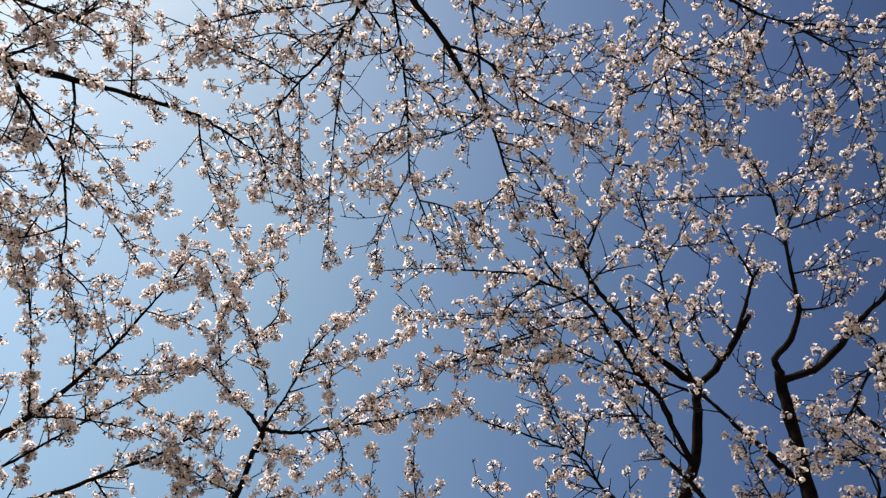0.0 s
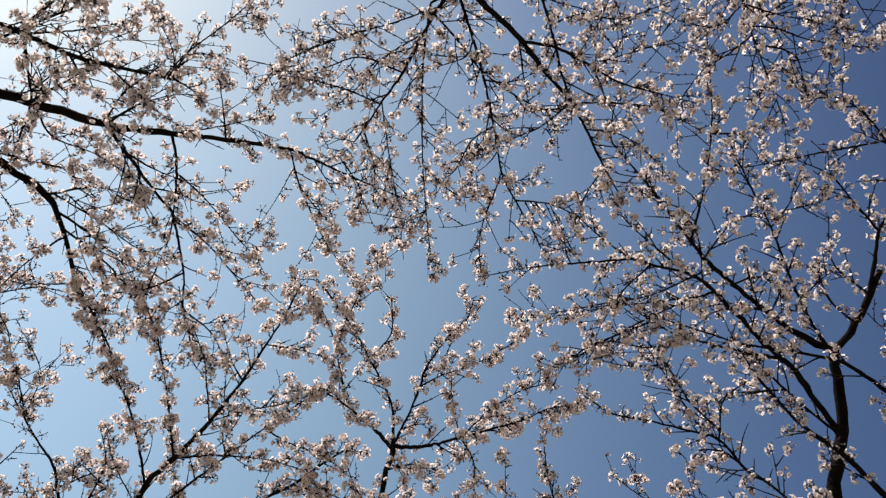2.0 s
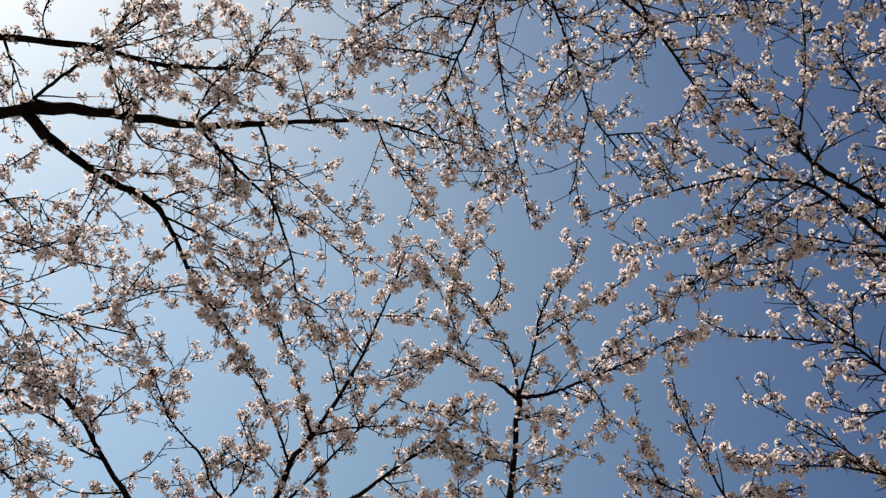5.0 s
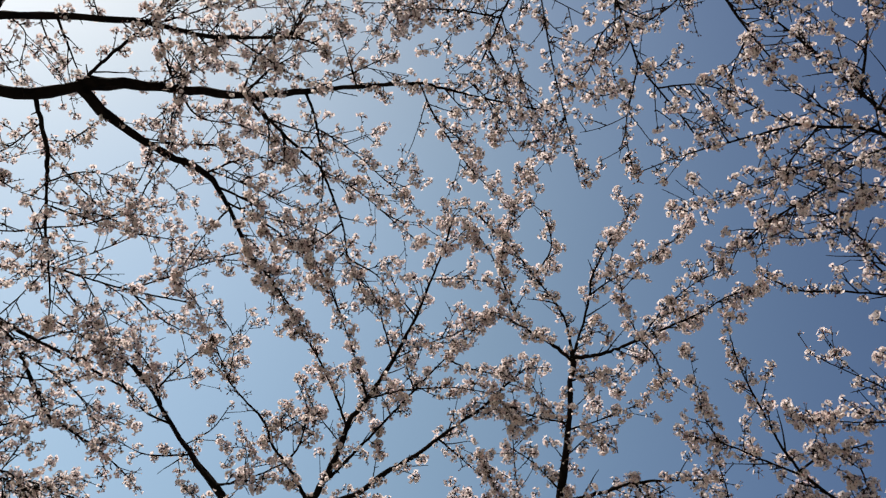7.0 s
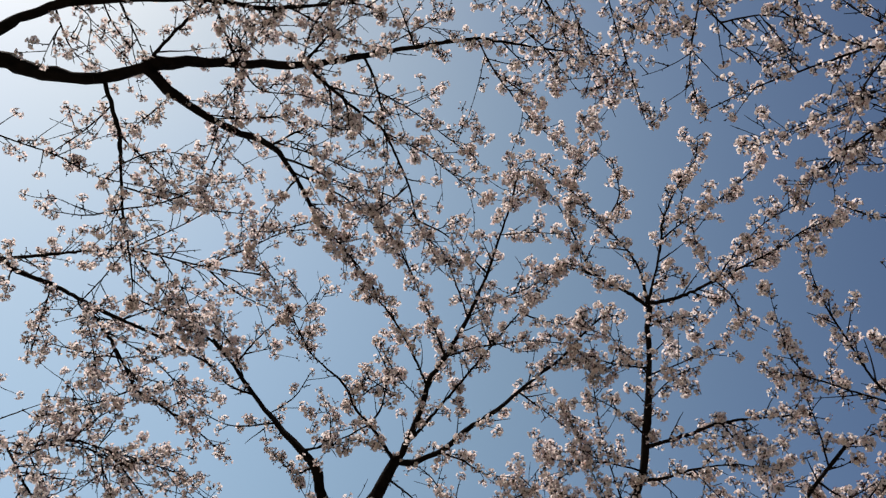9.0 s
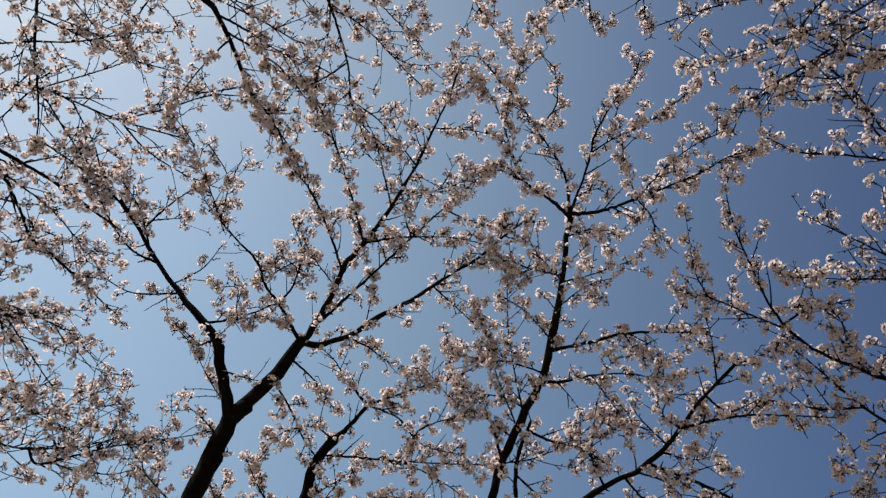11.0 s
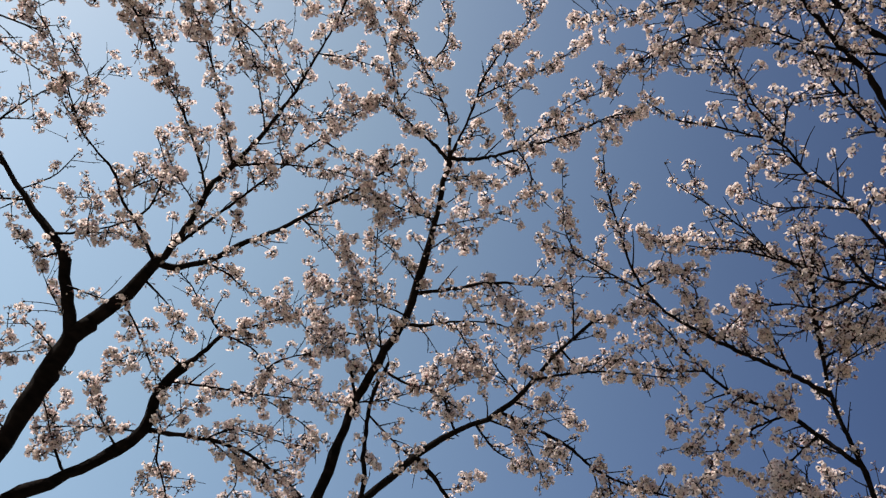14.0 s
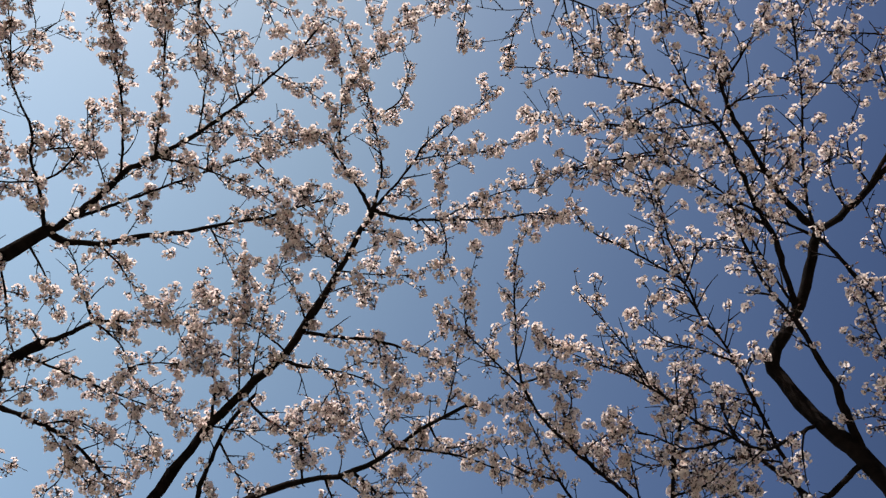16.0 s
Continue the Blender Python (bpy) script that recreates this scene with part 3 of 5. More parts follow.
tree.limb(0.0110, 0.0031, (-0.907, 3.850, 5.654), (-0.832, 3.683, 5.806), (-0.771, 3.501, 5.935), (-0.747, 3.379, 6.005), (-0.620, 3.169, 6.112), (-0.491, 3.008, 6.158), (-0.460, 2.873, 6.192))
tree.limb(0.0141, 0.0031, (-0.907, 3.850, 5.654), (-0.693, 3.846, 5.701), (-0.468, 3.793, 5.766), (-0.243, 3.698, 5.807), (-0.018, 3.579, 5.818), (0.142, 3.461, 5.830), (0.347, 3.368, 5.825))
tree.limb(0.0064, 0.0022, (-0.771, 3.501, 5.935), (-0.632, 3.425, 5.998), (-0.445, 3.343, 6.040), (-0.281, 3.225, 6.057), (-0.096, 3.048, 6.059))
tree.limb(0.0063, 0.0031, (-0.430, 3.777, 5.773), (-0.275, 3.606, 5.875), (-0.069, 3.416, 5.921), (0.122, 3.296, 5.913))
tree.limb(0.0048, 0.0032, (-0.430, 3.777, 5.773), (-0.526, 3.606, 5.904), (-0.556, 3.431, 6.005))
tree.limb(0.0063, 0.0031, (-0.430, 3.777, 5.773), (-0.321, 3.877, 5.673), (-0.306, 3.969, 5.573), (-0.399, 4.039, 5.498))
tree.limb(0.0154, 0.0046, (-0.992, 4.486, 4.896), (-0.720, 4.444, 4.954), (-0.491, 4.397, 5.016), (-0.103, 4.381, 5.049), (0.070, 4.371, 5.050))
tree.limb(0.0108, 0.0031, (-1.065, 4.666, 4.740), (-0.850, 4.651, 4.775), (-0.657, 4.617, 4.817), (-0.383, 4.609, 4.837), (-0.219, 4.663, 4.796))
tree.limb(0.0062, 0.0031, (-0.696, 4.623, 4.809), (-0.605, 4.717, 4.741), (-0.514, 4.806, 4.676))
tree.limb(0.0108, 0.0046, (-1.121, 4.910, 4.516), (-0.964, 4.972, 4.487), (-0.763, 5.008, 4.487), (-0.574, 5.094, 4.435))
tree.limb(0.0077, 0.0047, (-1.178, 5.110, 4.269), (-0.977, 5.271, 4.197), (-0.788, 5.410, 4.148))
tree.limb(0.0062, 0.0031, (-1.159, 4.827, 4.587), (-1.229, 4.617, 4.764), (-1.290, 4.379, 4.967), (-1.323, 4.146, 5.211))
tree.limb(0.0062, 0.0031, (-1.197, 4.892, 4.519), (-1.359, 4.619, 4.746), (-1.460, 4.387, 4.947), (-1.543, 4.248, 5.078))
tree.limb(0.0046, 0.0031, (-1.226, 4.943, 4.465), (-1.453, 4.820, 4.539), (-1.660, 4.730, 4.584), (-1.878, 4.548, 4.704))
tree.limb(0.0062, 0.0031, (-0.926, 4.151, 5.250), (-0.735, 4.131, 5.319), (-0.487, 4.090, 5.424))
tree.limb(0.0046, 0.0022, (-0.947, 4.275, 5.115), (-0.765, 4.180, 5.248), (-0.574, 4.150, 5.318))
tree.limb(0.0062, 0.0031, (-0.925, 4.128, 5.285), (-1.177, 4.086, 5.306), (-1.387, 4.024, 5.349), (-1.586, 3.996, 5.334))
tree.limb(0.0047, 0.0022, (-0.916, 3.934, 5.562), (-0.723, 3.958, 5.580), (-0.560, 3.969, 5.594))
tree.limb(0.0491, 0.0100, (-1.54, 5.70, 2.72), (-1.52, 5.80, 2.75), (-1.35, 5.66, 3.53), (-1.13, 5.49, 3.83), (-0.96, 5.39, 4.00), (-0.79, 5.30, 4.18), (-0.58, 5.22, 4.33), (-0.37, 5.13, 4.42), (-0.21, 5.01, 4.51), (-0.09, 4.87, 4.62), (0.06, 4.69, 4.77), (0.24, 4.52, 4.90))
tree.limb(0.0107, 0.0029, (-0.093, 4.870, 4.618), (0.149, 4.795, 4.654), (0.367, 4.727, 4.662), (0.680, 4.629, 4.604), (0.828, 4.576, 4.564))
tree.limb(0.0077, 0.0030, (-0.372, 5.130, 4.416), (-0.149, 5.169, 4.374), (-0.019, 5.251, 4.265), (0.078, 5.315, 4.120))
tree.limb(0.0093, 0.0031, (-0.446, 5.162, 4.385), (-0.291, 5.284, 4.291), (-0.107, 5.324, 4.231))
tree.limb(0.0186, 0.0109, (-0.822, 5.314, 4.147), (-0.658, 5.474, 4.082), (-0.479, 5.688, 3.993))
tree.limb(0.0123, 0.0050, (-0.299, 5.075, 4.459), (0.156, 5.110, 4.310), (0.361, 5.006, 4.073), (0.549, 4.760, 3.824), (0.762, 4.600, 3.691))
tree.limb(0.0075, 0.0030, (0.244, 4.515, 4.902), (0.404, 4.443, 4.938), (0.578, 4.361, 4.966))
tree.limb(0.0061, 0.0030, (0.137, 4.613, 4.825), (0.096, 4.420, 5.003), (0.034, 4.257, 5.163))
tree.limb(0.0062, 0.0031, (-1.033, 4.612, 4.791), (-1.257, 4.557, 4.813), (-1.497, 4.532, 4.805), (-1.657, 4.502, 4.806))
tree.limb(0.0062, 0.0031, (-0.976, 4.439, 4.936), (-1.177, 4.288, 5.062), (-1.350, 4.214, 5.131))
tree.limb(0.0062, 0.0031, (-1.145, 4.801, 4.614), (-1.310, 4.736, 4.645), (-1.548, 4.703, 4.632))
tree.limb(0.0062, 0.0031, (-0.926, 4.151, 5.250), (-1.110, 4.031, 5.390), (-1.209, 3.924, 5.500))
tree.limb(0.0062, 0.0031, (-1.231, 3.633, 5.738), (-1.501, 3.516, 5.768), (-1.646, 3.534, 5.728))
tree.limb(0.0062, 0.0031, (-1.420, 3.222, 5.957), (-1.309, 2.978, 6.088), (-1.240, 2.768, 6.173), (-1.145, 2.672, 6.222))
tree.limb(0.0063, 0.0031, (-1.154, 3.327, 5.944), (-1.025, 3.161, 6.055), (-1.045, 2.932, 6.150))
tree.limb(0.0062, 0.0031, (-1.422, 2.999, 6.064), (-1.575, 2.828, 6.095), (-1.726, 2.811, 6.063))
tree.limb(0.0061, 0.0031, (-0.491, 4.397, 5.016), (-0.357, 4.516, 4.916), (-0.123, 4.515, 4.924))
tree.limb(0.0063, 0.0032, (-0.920, 3.961, 5.530), (-0.734, 3.941, 5.602), (-0.605, 3.994, 5.557))
tree.limb(0.0077, 0.0031, (-0.577, 5.218, 4.332), (-0.681, 5.031, 4.478), (-0.589, 4.842, 4.643))
tree.limb(0.0077, 0.0030, (-0.211, 5.008, 4.510), (-0.013, 5.020, 4.477), (0.135, 4.968, 4.485))
tree.limb(0.0076, 0.0030, (0.057, 4.687, 4.767), (0.219, 4.745, 4.689), (0.395, 4.651, 4.737))
tree.limb(0.0060, 0.0031, (-1.296, 5.068, 4.325), (-1.073, 5.052, 4.384), (-0.865, 4.993, 4.481), (-0.715, 4.917, 4.570), (-0.639, 4.845, 4.638))
tree.limb(0.0061, 0.0030, (-0.783, 5.004, 4.487), (-0.608, 4.941, 4.559), (-0.421, 4.899, 4.602))
tree.limb(0.0061, 0.0030, (-0.093, 4.870, 4.618), (-0.208, 4.809, 4.675), (-0.161, 4.707, 4.759), (-0.113, 4.606, 4.844))
tree.limb(0.0061, 0.0031, (-0.175, 4.967, 4.543), (-0.359, 4.837, 4.648), (-0.426, 4.760, 4.715))
tree.flowering(SINGLES)

# large cherry tree in blossom with thick dark spreading limbs
tree = Tree("large cherry tree in blossom with thick dark spreading limbs", (-6.60, 0.30, 0), 13, 1.15, 0.95, 5, 1.05, 1.1)
tree.limb(0.1700, 0.1000, (-6.60, 0.30, -0.05), (-6.20, 0.60, 2.20), (-5.70, 0.95, 4.40), (-5.45, 1.05, 5.20), name="trunk")
tree.limb(0.0500, 0.0240, (-5.74, 0.92, 4.21), (-5.75, 1.60, 4.70), (-5.60, 2.10, 4.95), (-5.50, 2.50, 5.08))
tree.limb(0.0765, 0.0284, (-5.45, 1.05, 5.20), (-4.89, 1.17, 5.50), (-4.77, 1.24, 5.48), (-4.48, 1.35, 5.46), (-4.17, 1.44, 5.48), (-3.90, 1.45, 5.59), (-3.79, 1.48, 5.68), (-3.71, 1.53, 5.78))
tree.limb(0.0407, 0.0118, (-3.90, 1.45, 5.59), (-3.71, 1.53, 5.78), (-3.46, 1.67, 5.97), (-3.03, 1.80, 6.07), (-2.61, 1.85, 6.16), (-2.26, 1.88, 6.25), (-1.81, 1.94, 6.34))
tree.limb(0.0104, 0.0031, (-1.813, 1.938, 6.340), (-1.636, 2.014, 6.352), (-1.309, 2.144, 6.384), (-0.975, 2.258, 6.415))
tree.limb(0.0391, 0.0090, (-3.90, 1.45, 5.59), (-3.83, 1.65, 5.61), (-3.78, 1.88, 5.75), (-3.67, 2.09, 5.84), (-3.47, 2.22, 5.85), (-3.35, 2.32, 5.82), (-3.25, 2.54, 5.75), (-3.17, 2.79, 5.65), (-3.08, 3.00, 5.58))
tree.limb(0.0080, 0.0031, (-3.407, 2.271, 5.836), (-3.064, 2.204, 5.915), (-2.735, 2.283, 5.927))
tree.limb(0.0496, 0.0102, (-5.56, 1.00, 4.84), (-4.88, 1.01, 5.57), (-4.68, 0.98, 5.60), (-4.41, 0.96, 5.65), (-4.07, 1.01, 5.73), (-3.76, 1.10, 5.87), (-3.46, 1.22, 6.00), (-3.23, 1.35, 6.09), (-3.03, 1.42, 6.17), (-2.67, 1.51, 6.31))
tree.limb(0.0084, 0.0043, (-2.954, 1.439, 6.201), (-2.691, 1.503, 6.301), (-2.572, 1.551, 6.327), (-2.457, 1.623, 6.330))
tree.limb(0.0043, 0.0029, (-2.691, 1.503, 6.301), (-2.599, 1.436, 6.372), (-2.504, 1.317, 6.473))
tree.limb(0.0118, 0.0074, (-3.901, 1.449, 5.585), (-3.737, 1.339, 5.776), (-3.554, 1.239, 5.946), (-3.418, 1.145, 6.033), (-3.236, 0.984, 6.138))
tree.limb(0.0105, 0.0059, (-3.478, 1.216, 5.990), (-3.360, 1.144, 6.054), (-3.189, 1.070, 6.138))
tree.limb(0.0090, 0.0048, (-3.460, 1.224, 5.997), (-3.460, 1.481, 5.972), (-3.471, 1.655, 5.963), (-3.556, 1.874, 5.912), (-3.654, 2.110, 5.842))
tree.limb(0.0234, 0.0117, (-4.369, 0.964, 5.660), (-4.269, 0.843, 5.755), (-4.178, 0.710, 5.875))
tree.limb(0.0163, 0.0047, (-4.166, 1.440, 5.484), (-4.161, 1.615, 5.424), (-4.180, 1.804, 5.374), (-4.245, 1.995, 5.320), (-4.323, 2.283, 5.200), (-4.329, 2.522, 5.072), (-4.339, 2.740, 4.940), (-4.362, 2.868, 4.846), bloom=0.75, twigs=0.8)
tree.limb(0.0060, 0.0032, (-4.180, 1.804, 5.374), (-4.071, 2.046, 5.371), (-4.006, 2.303, 5.425), bloom=0.75, twigs=0.8)
tree.limb(0.0125, 0.0049, (-3.029, 1.799, 6.066), (-2.883, 1.975, 6.033), (-2.644, 2.246, 5.962), (-2.556, 2.327, 5.943), (-2.453, 2.733, 5.821), (-2.448, 2.989, 5.754), (-2.358, 3.292, 5.659))
tree.limb(0.0093, 0.0032, (-2.612, 1.853, 6.162), (-2.557, 2.031, 6.085), (-2.542, 2.323, 5.948), (-2.565, 2.525, 5.858), (-2.681, 2.836, 5.720))
tree.limb(0.0047, 0.0032, (-2.554, 2.086, 6.060), (-2.321, 2.270, 6.025), (-2.124, 2.495, 5.998), (-1.981, 2.664, 6.011))
tree.limb(0.0047, 0.0032, (-2.551, 2.347, 5.937), (-2.295, 2.554, 5.924), (-2.110, 2.803, 5.937), (-1.965, 2.986, 5.946))
tree.limb(0.0060, 0.0031, (-1.833, 1.936, 6.336), (-1.746, 2.153, 6.243), (-1.638, 2.357, 6.192), (-1.529, 2.556, 6.168), (-1.379, 2.753, 6.153))
tree.limb(0.0063, 0.0033, (-5.309, 1.080, 5.275), (-5.300, 1.300, 5.150), (-5.032, 1.691, 5.342), (-4.711, 1.856, 5.317), (-4.449, 2.042, 5.279), (-4.072, 2.247, 5.345), (-3.931, 2.509, 5.531), bloom=0.75, twigs=0.8)
tree.limb(0.0126, 0.0050, (-5.500, 2.500, 5.080), (-4.904, 2.562, 5.155), (-4.469, 2.607, 5.199), (-4.270, 2.721, 5.233), (-4.068, 2.948, 5.371), (-3.654, 3.150, 5.459), bloom=0.75, twigs=0.8)
tree.limb(0.0047, 0.0033, (-4.451, 2.617, 5.202), (-4.121, 2.582, 5.362), (-3.900, 2.569, 5.553), bloom=0.75, twigs=0.8)
tree.limb(0.0063, 0.0035, (-4.451, 2.617, 5.202), (-4.290, 2.985, 5.109), (-4.219, 3.454, 5.175), (-4.071, 3.728, 5.183), bloom=0.75, twigs=0.8)
tree.limb(0.0189, 0.0086, (-5.500, 2.500, 5.080), (-5.362, 2.586, 5.022), (-5.073, 2.706, 4.972), (-4.834, 2.831, 4.916), (-4.604, 2.961, 4.870), (-4.370, 3.189, 4.893), (-4.254, 3.636, 5.070))
tree.limb(0.0125, 0.0051, (-4.816, 2.841, 4.913), (-4.676, 3.034, 4.798), (-4.568, 3.226, 4.697), (-4.492, 3.431, 4.594), (-4.385, 3.628, 4.606), (-4.332, 3.992, 4.701), (-4.191, 4.214, 4.666))
tree.limb(0.0047, 0.0031, (-4.834, 2.831, 4.916), (-4.707, 3.030, 4.689), (-4.644, 3.194, 4.513))
tree.limb(0.0119, 0.0048, (-5.750, 1.600, 4.700), (-6.200, 3.000, 4.600), (-5.698, 3.734, 4.307), (-5.170, 3.668, 4.273), (-4.870, 3.707, 4.266), (-4.565, 3.850, 4.223), bloom=0.85, twigs=1.2, reach=1.4)
tree.limb(0.0061, 0.0030, (-3.824, 1.689, 5.630), (-3.944, 1.735, 5.490), (-4.086, 1.791, 5.404))
tree.limb(0.0062, 0.0030, (-3.471, 1.655, 5.963), (-3.200, 1.490, 6.085), (-3.022, 1.396, 6.181))
tree.limb(0.0046, 0.0031, (-2.612, 1.853, 6.162), (-2.330, 1.807, 6.266), (-2.006, 1.735, 6.407))
tree.limb(0.0077, 0.0031, (-2.674, 1.509, 6.307), (-2.573, 1.365, 6.418), (-2.504, 1.214, 6.525), bloom=0.75, twigs=0.8)
tree.limb(0.0062, 0.0031, (-3.029, 1.799, 6.066), (-2.822, 1.674, 6.180), (-2.615, 1.614, 6.280), (-2.460, 1.620, 6.330), bloom=0.75, twigs=0.8)
tree.limb(0.0059, 0.0030, (-3.757, 1.101, 5.873), (-3.781, 0.965, 5.943), (-3.723, 0.824, 6.065), bloom=0.75, twigs=0.8)
tree.limb(0.0073, 0.0030, (-4.389, 0.960, 5.655), (-4.341, 1.186, 5.552), (-4.261, 1.342, 5.503), bloom=0.75, twigs=0.8)
tree.limb(0.0061, 0.0031, (-3.227, 1.347, 6.089), (-3.142, 1.549, 6.098), (-2.950, 1.719, 6.117), bloom=0.75, twigs=0.8)
tree.limb(0.0061, 0.0031, (-3.029, 1.420, 6.173), (-2.846, 1.601, 6.198), (-2.641, 1.765, 6.197), (-2.416, 1.855, 6.215), bloom=0.75, twigs=0.8)
tree.limb(0.0063, 0.0032, (-3.762, 1.918, 5.767), (-3.542, 2.042, 5.877), (-3.253, 2.098, 5.916), bloom=0.75, twigs=0.8)
tree.limb(0.0064, 0.0033, (-3.654, 2.110, 5.842), (-3.820, 2.274, 5.724), (-3.918, 2.438, 5.573), bloom=0.75, twigs=0.8)
tree.limb(0.0064, 0.0032, (-3.346, 2.259, 5.850), (-3.021, 2.418, 5.824), (-2.790, 2.555, 5.801), (-2.592, 2.616, 5.818), bloom=0.75, twigs=0.8)
tree.limb(0.0081, 0.0032, (-3.282, 2.466, 5.773), (-3.063, 2.606, 5.743), (-2.876, 2.755, 5.708), (-2.714, 2.992, 5.658), bloom=0.75, twigs=0.8)
tree.limb(0.0065, 0.0033, (-3.257, 2.519, 5.754), (-3.499, 2.702, 5.662), (-3.677, 2.873, 5.561), bloom=0.75, twigs=0.8)
tree.limb(0.0060, 0.0031, (-4.161, 1.615, 5.424), (-4.407, 1.722, 5.366), (-4.748, 1.830, 5.321), bloom=0.75, twigs=0.8)
tree.limb(0.0061, 0.0032, (-4.245, 1.995, 5.320), (-4.017, 1.987, 5.414), (-3.899, 2.155, 5.626), bloom=0.75, twigs=0.8)
tree.limb(0.0062, 0.0032, (-4.323, 2.283, 5.200), (-4.597, 2.265, 5.149), (-4.889, 2.174, 5.137), bloom=0.75, twigs=0.8)
tree.limb(0.0062, 0.0033, (-4.323, 2.283, 5.200), (-4.094, 2.332, 5.303), (-3.911, 2.401, 5.593), (-3.667, 2.452, 5.739), bloom=0.75, twigs=0.8)
tree.limb(0.0063, 0.0031, (-4.329, 2.522, 5.072), (-4.551, 2.668, 4.876), (-4.752, 2.775, 4.713), bloom=0.75, twigs=0.8)
tree.limb(0.0063, 0.0033, (-4.270, 2.721, 5.233), (-4.187, 3.005, 5.173), (-4.175, 3.237, 5.116), bloom=0.75, twigs=0.8)
tree.limb(0.0066, 0.0033, (-4.068, 2.948, 5.371), (-3.807, 2.954, 5.543), (-3.461, 2.884, 5.618), (-3.216, 2.880, 5.613), bloom=0.75, twigs=0.8)
tree.limb(0.0066, 0.0034, (-4.068, 2.948, 5.371), (-3.955, 3.211, 5.393), (-3.735, 3.400, 5.391), (-3.452, 3.493, 5.343), bloom=0.75, twigs=0.8)
tree.limb(0.0062, 0.0032, (-5.073, 2.706, 4.972), (-5.076, 2.832, 4.739), (-5.103, 2.967, 4.531), bloom=0.75, twigs=0.8)
tree.limb(0.0064, 0.0033, (-4.370, 3.189, 4.893), (-4.224, 3.014, 5.060), (-4.109, 2.956, 5.173), bloom=0.75, twigs=0.8)
tree.limb(0.0063, 0.0031, (-4.568, 3.226, 4.697), (-4.771, 3.069, 4.618), (-4.952, 2.930, 4.572), bloom=0.75, twigs=0.8)
tree.limb(0.0063, 0.0032, (-4.492, 3.431, 4.594), (-4.730, 3.427, 4.461), (-5.078, 3.431, 4.362), bloom=0.75, twigs=0.8)
tree.limb(0.0062, 0.0035, (-4.676, 3.034, 4.798), (-4.414, 3.305, 4.779), (-4.356, 3.678, 4.847), (-4.277, 3.918, 4.948), bloom=0.75, twigs=0.8)
tree.limb(0.0075, 0.0030, (-3.460, 1.224, 5.997), (-3.141, 1.199, 6.145), (-2.885, 1.149, 6.312), bloom=0.75, twigs=0.8)
tree.limb(0.0058, 0.0029, (-4.074, 1.011, 5.730), (-4.026, 1.166, 5.660), (-3.948, 1.322, 5.614), bloom=0.75, twigs=0.8)
tree.limb(0.0062, 0.0031, (-2.260, 1.878, 6.245), (-2.311, 1.676, 6.348), (-2.364, 1.493, 6.435), bloom=0.75, twigs=0.8)
tree.limb(0.0062, 0.0031, (-3.457, 1.665, 5.971), (-3.368, 1.884, 5.962), (-3.095, 1.984, 5.984), (-2.869, 2.108, 5.980), bloom=0.75, twigs=0.8)
tree.limb(0.0063, 0.0031, (-2.883, 1.975, 6.033), (-2.695, 2.072, 6.033), (-2.386, 2.176, 6.052), bloom=0.75, twigs=0.8)
tree.limb(0.0064, 0.0032, (-2.453, 2.733, 5.821), (-2.681, 2.836, 5.720), (-2.899, 2.869, 5.657), bloom=0.75, twigs=0.8)
tree.limb(0.0065, 0.0033, (-2.448, 2.989, 5.754), (-2.261, 3.173, 5.767), (-2.126, 3.391, 5.689), bloom=0.75, twigs=0.8)
tree.limb(0.0096, 0.0033, (-5.434, 3.701, 4.290), (-5.039, 3.670, 4.319), (-4.718, 3.750, 4.288), (-4.401, 3.891, 4.276), (-4.266, 4.253, 4.407), bloom=0.85, twigs=1.2, reach=1.4)
tree.limb(0.0062, 0.0032, (-4.718, 3.750, 4.288), (-4.573, 3.977, 4.184), (-4.456, 4.232, 4.102), (-4.421, 4.397, 4.088), bloom=0.85, twigs=1.2, reach=1.4)
tree.limb(0.0101, 0.0032, (-5.698, 3.734, 4.307), (-5.658, 4.174, 4.192), (-5.194, 4.259, 4.074), (-4.926, 4.411, 4.008), (-4.595, 4.442, 4.008), bloom=0.85, twigs=1.2, reach=1.4)
tree.limb(0.0111, 0.0033, (-5.658, 4.174, 4.192), (-6.170, 5.086, 4.108), (-5.448, 4.925, 4.040), (-4.762, 4.616, 3.978), (-4.408, 4.572, 4.076), (-4.139, 4.519, 4.238), bloom=0.85, twigs=1.2, reach=1.4)
tree.limb(0.0088, 0.0032, (-5.448, 4.925, 4.040), (-4.962, 5.000, 3.980), (-4.383, 4.877, 3.965), (-3.887, 4.763, 4.026), (-3.564, 4.783, 4.012), bloom=0.85, twigs=1.2, reach=1.4)
tree.limb(0.0063, 0.0031, (-5.039, 3.670, 4.319), (-4.752, 3.513, 4.382), (-4.435, 3.425, 4.468), bloom=0.85, twigs=1.2, reach=1.4)
tree.limb(0.0064, 0.0032, (-3.156, 2.821, 5.642), (-3.391, 2.845, 5.615), (-3.525, 2.854, 5.600))
tree.limb(0.0094, 0.0031, (-3.331, 2.360, 5.810), (-3.122, 2.477, 5.788), (-2.967, 2.583, 5.761), (-2.811, 2.655, 5.755))
tree.limb(0.0062, 0.0031, (-3.705, 2.020, 5.811), (-3.818, 2.185, 5.725), (-3.881, 2.258, 5.661))
tree.limb(0.0061, 0.0031, (-3.733, 1.969, 5.789), (-3.465, 2.054, 5.884), (-3.151, 2.099, 5.931))
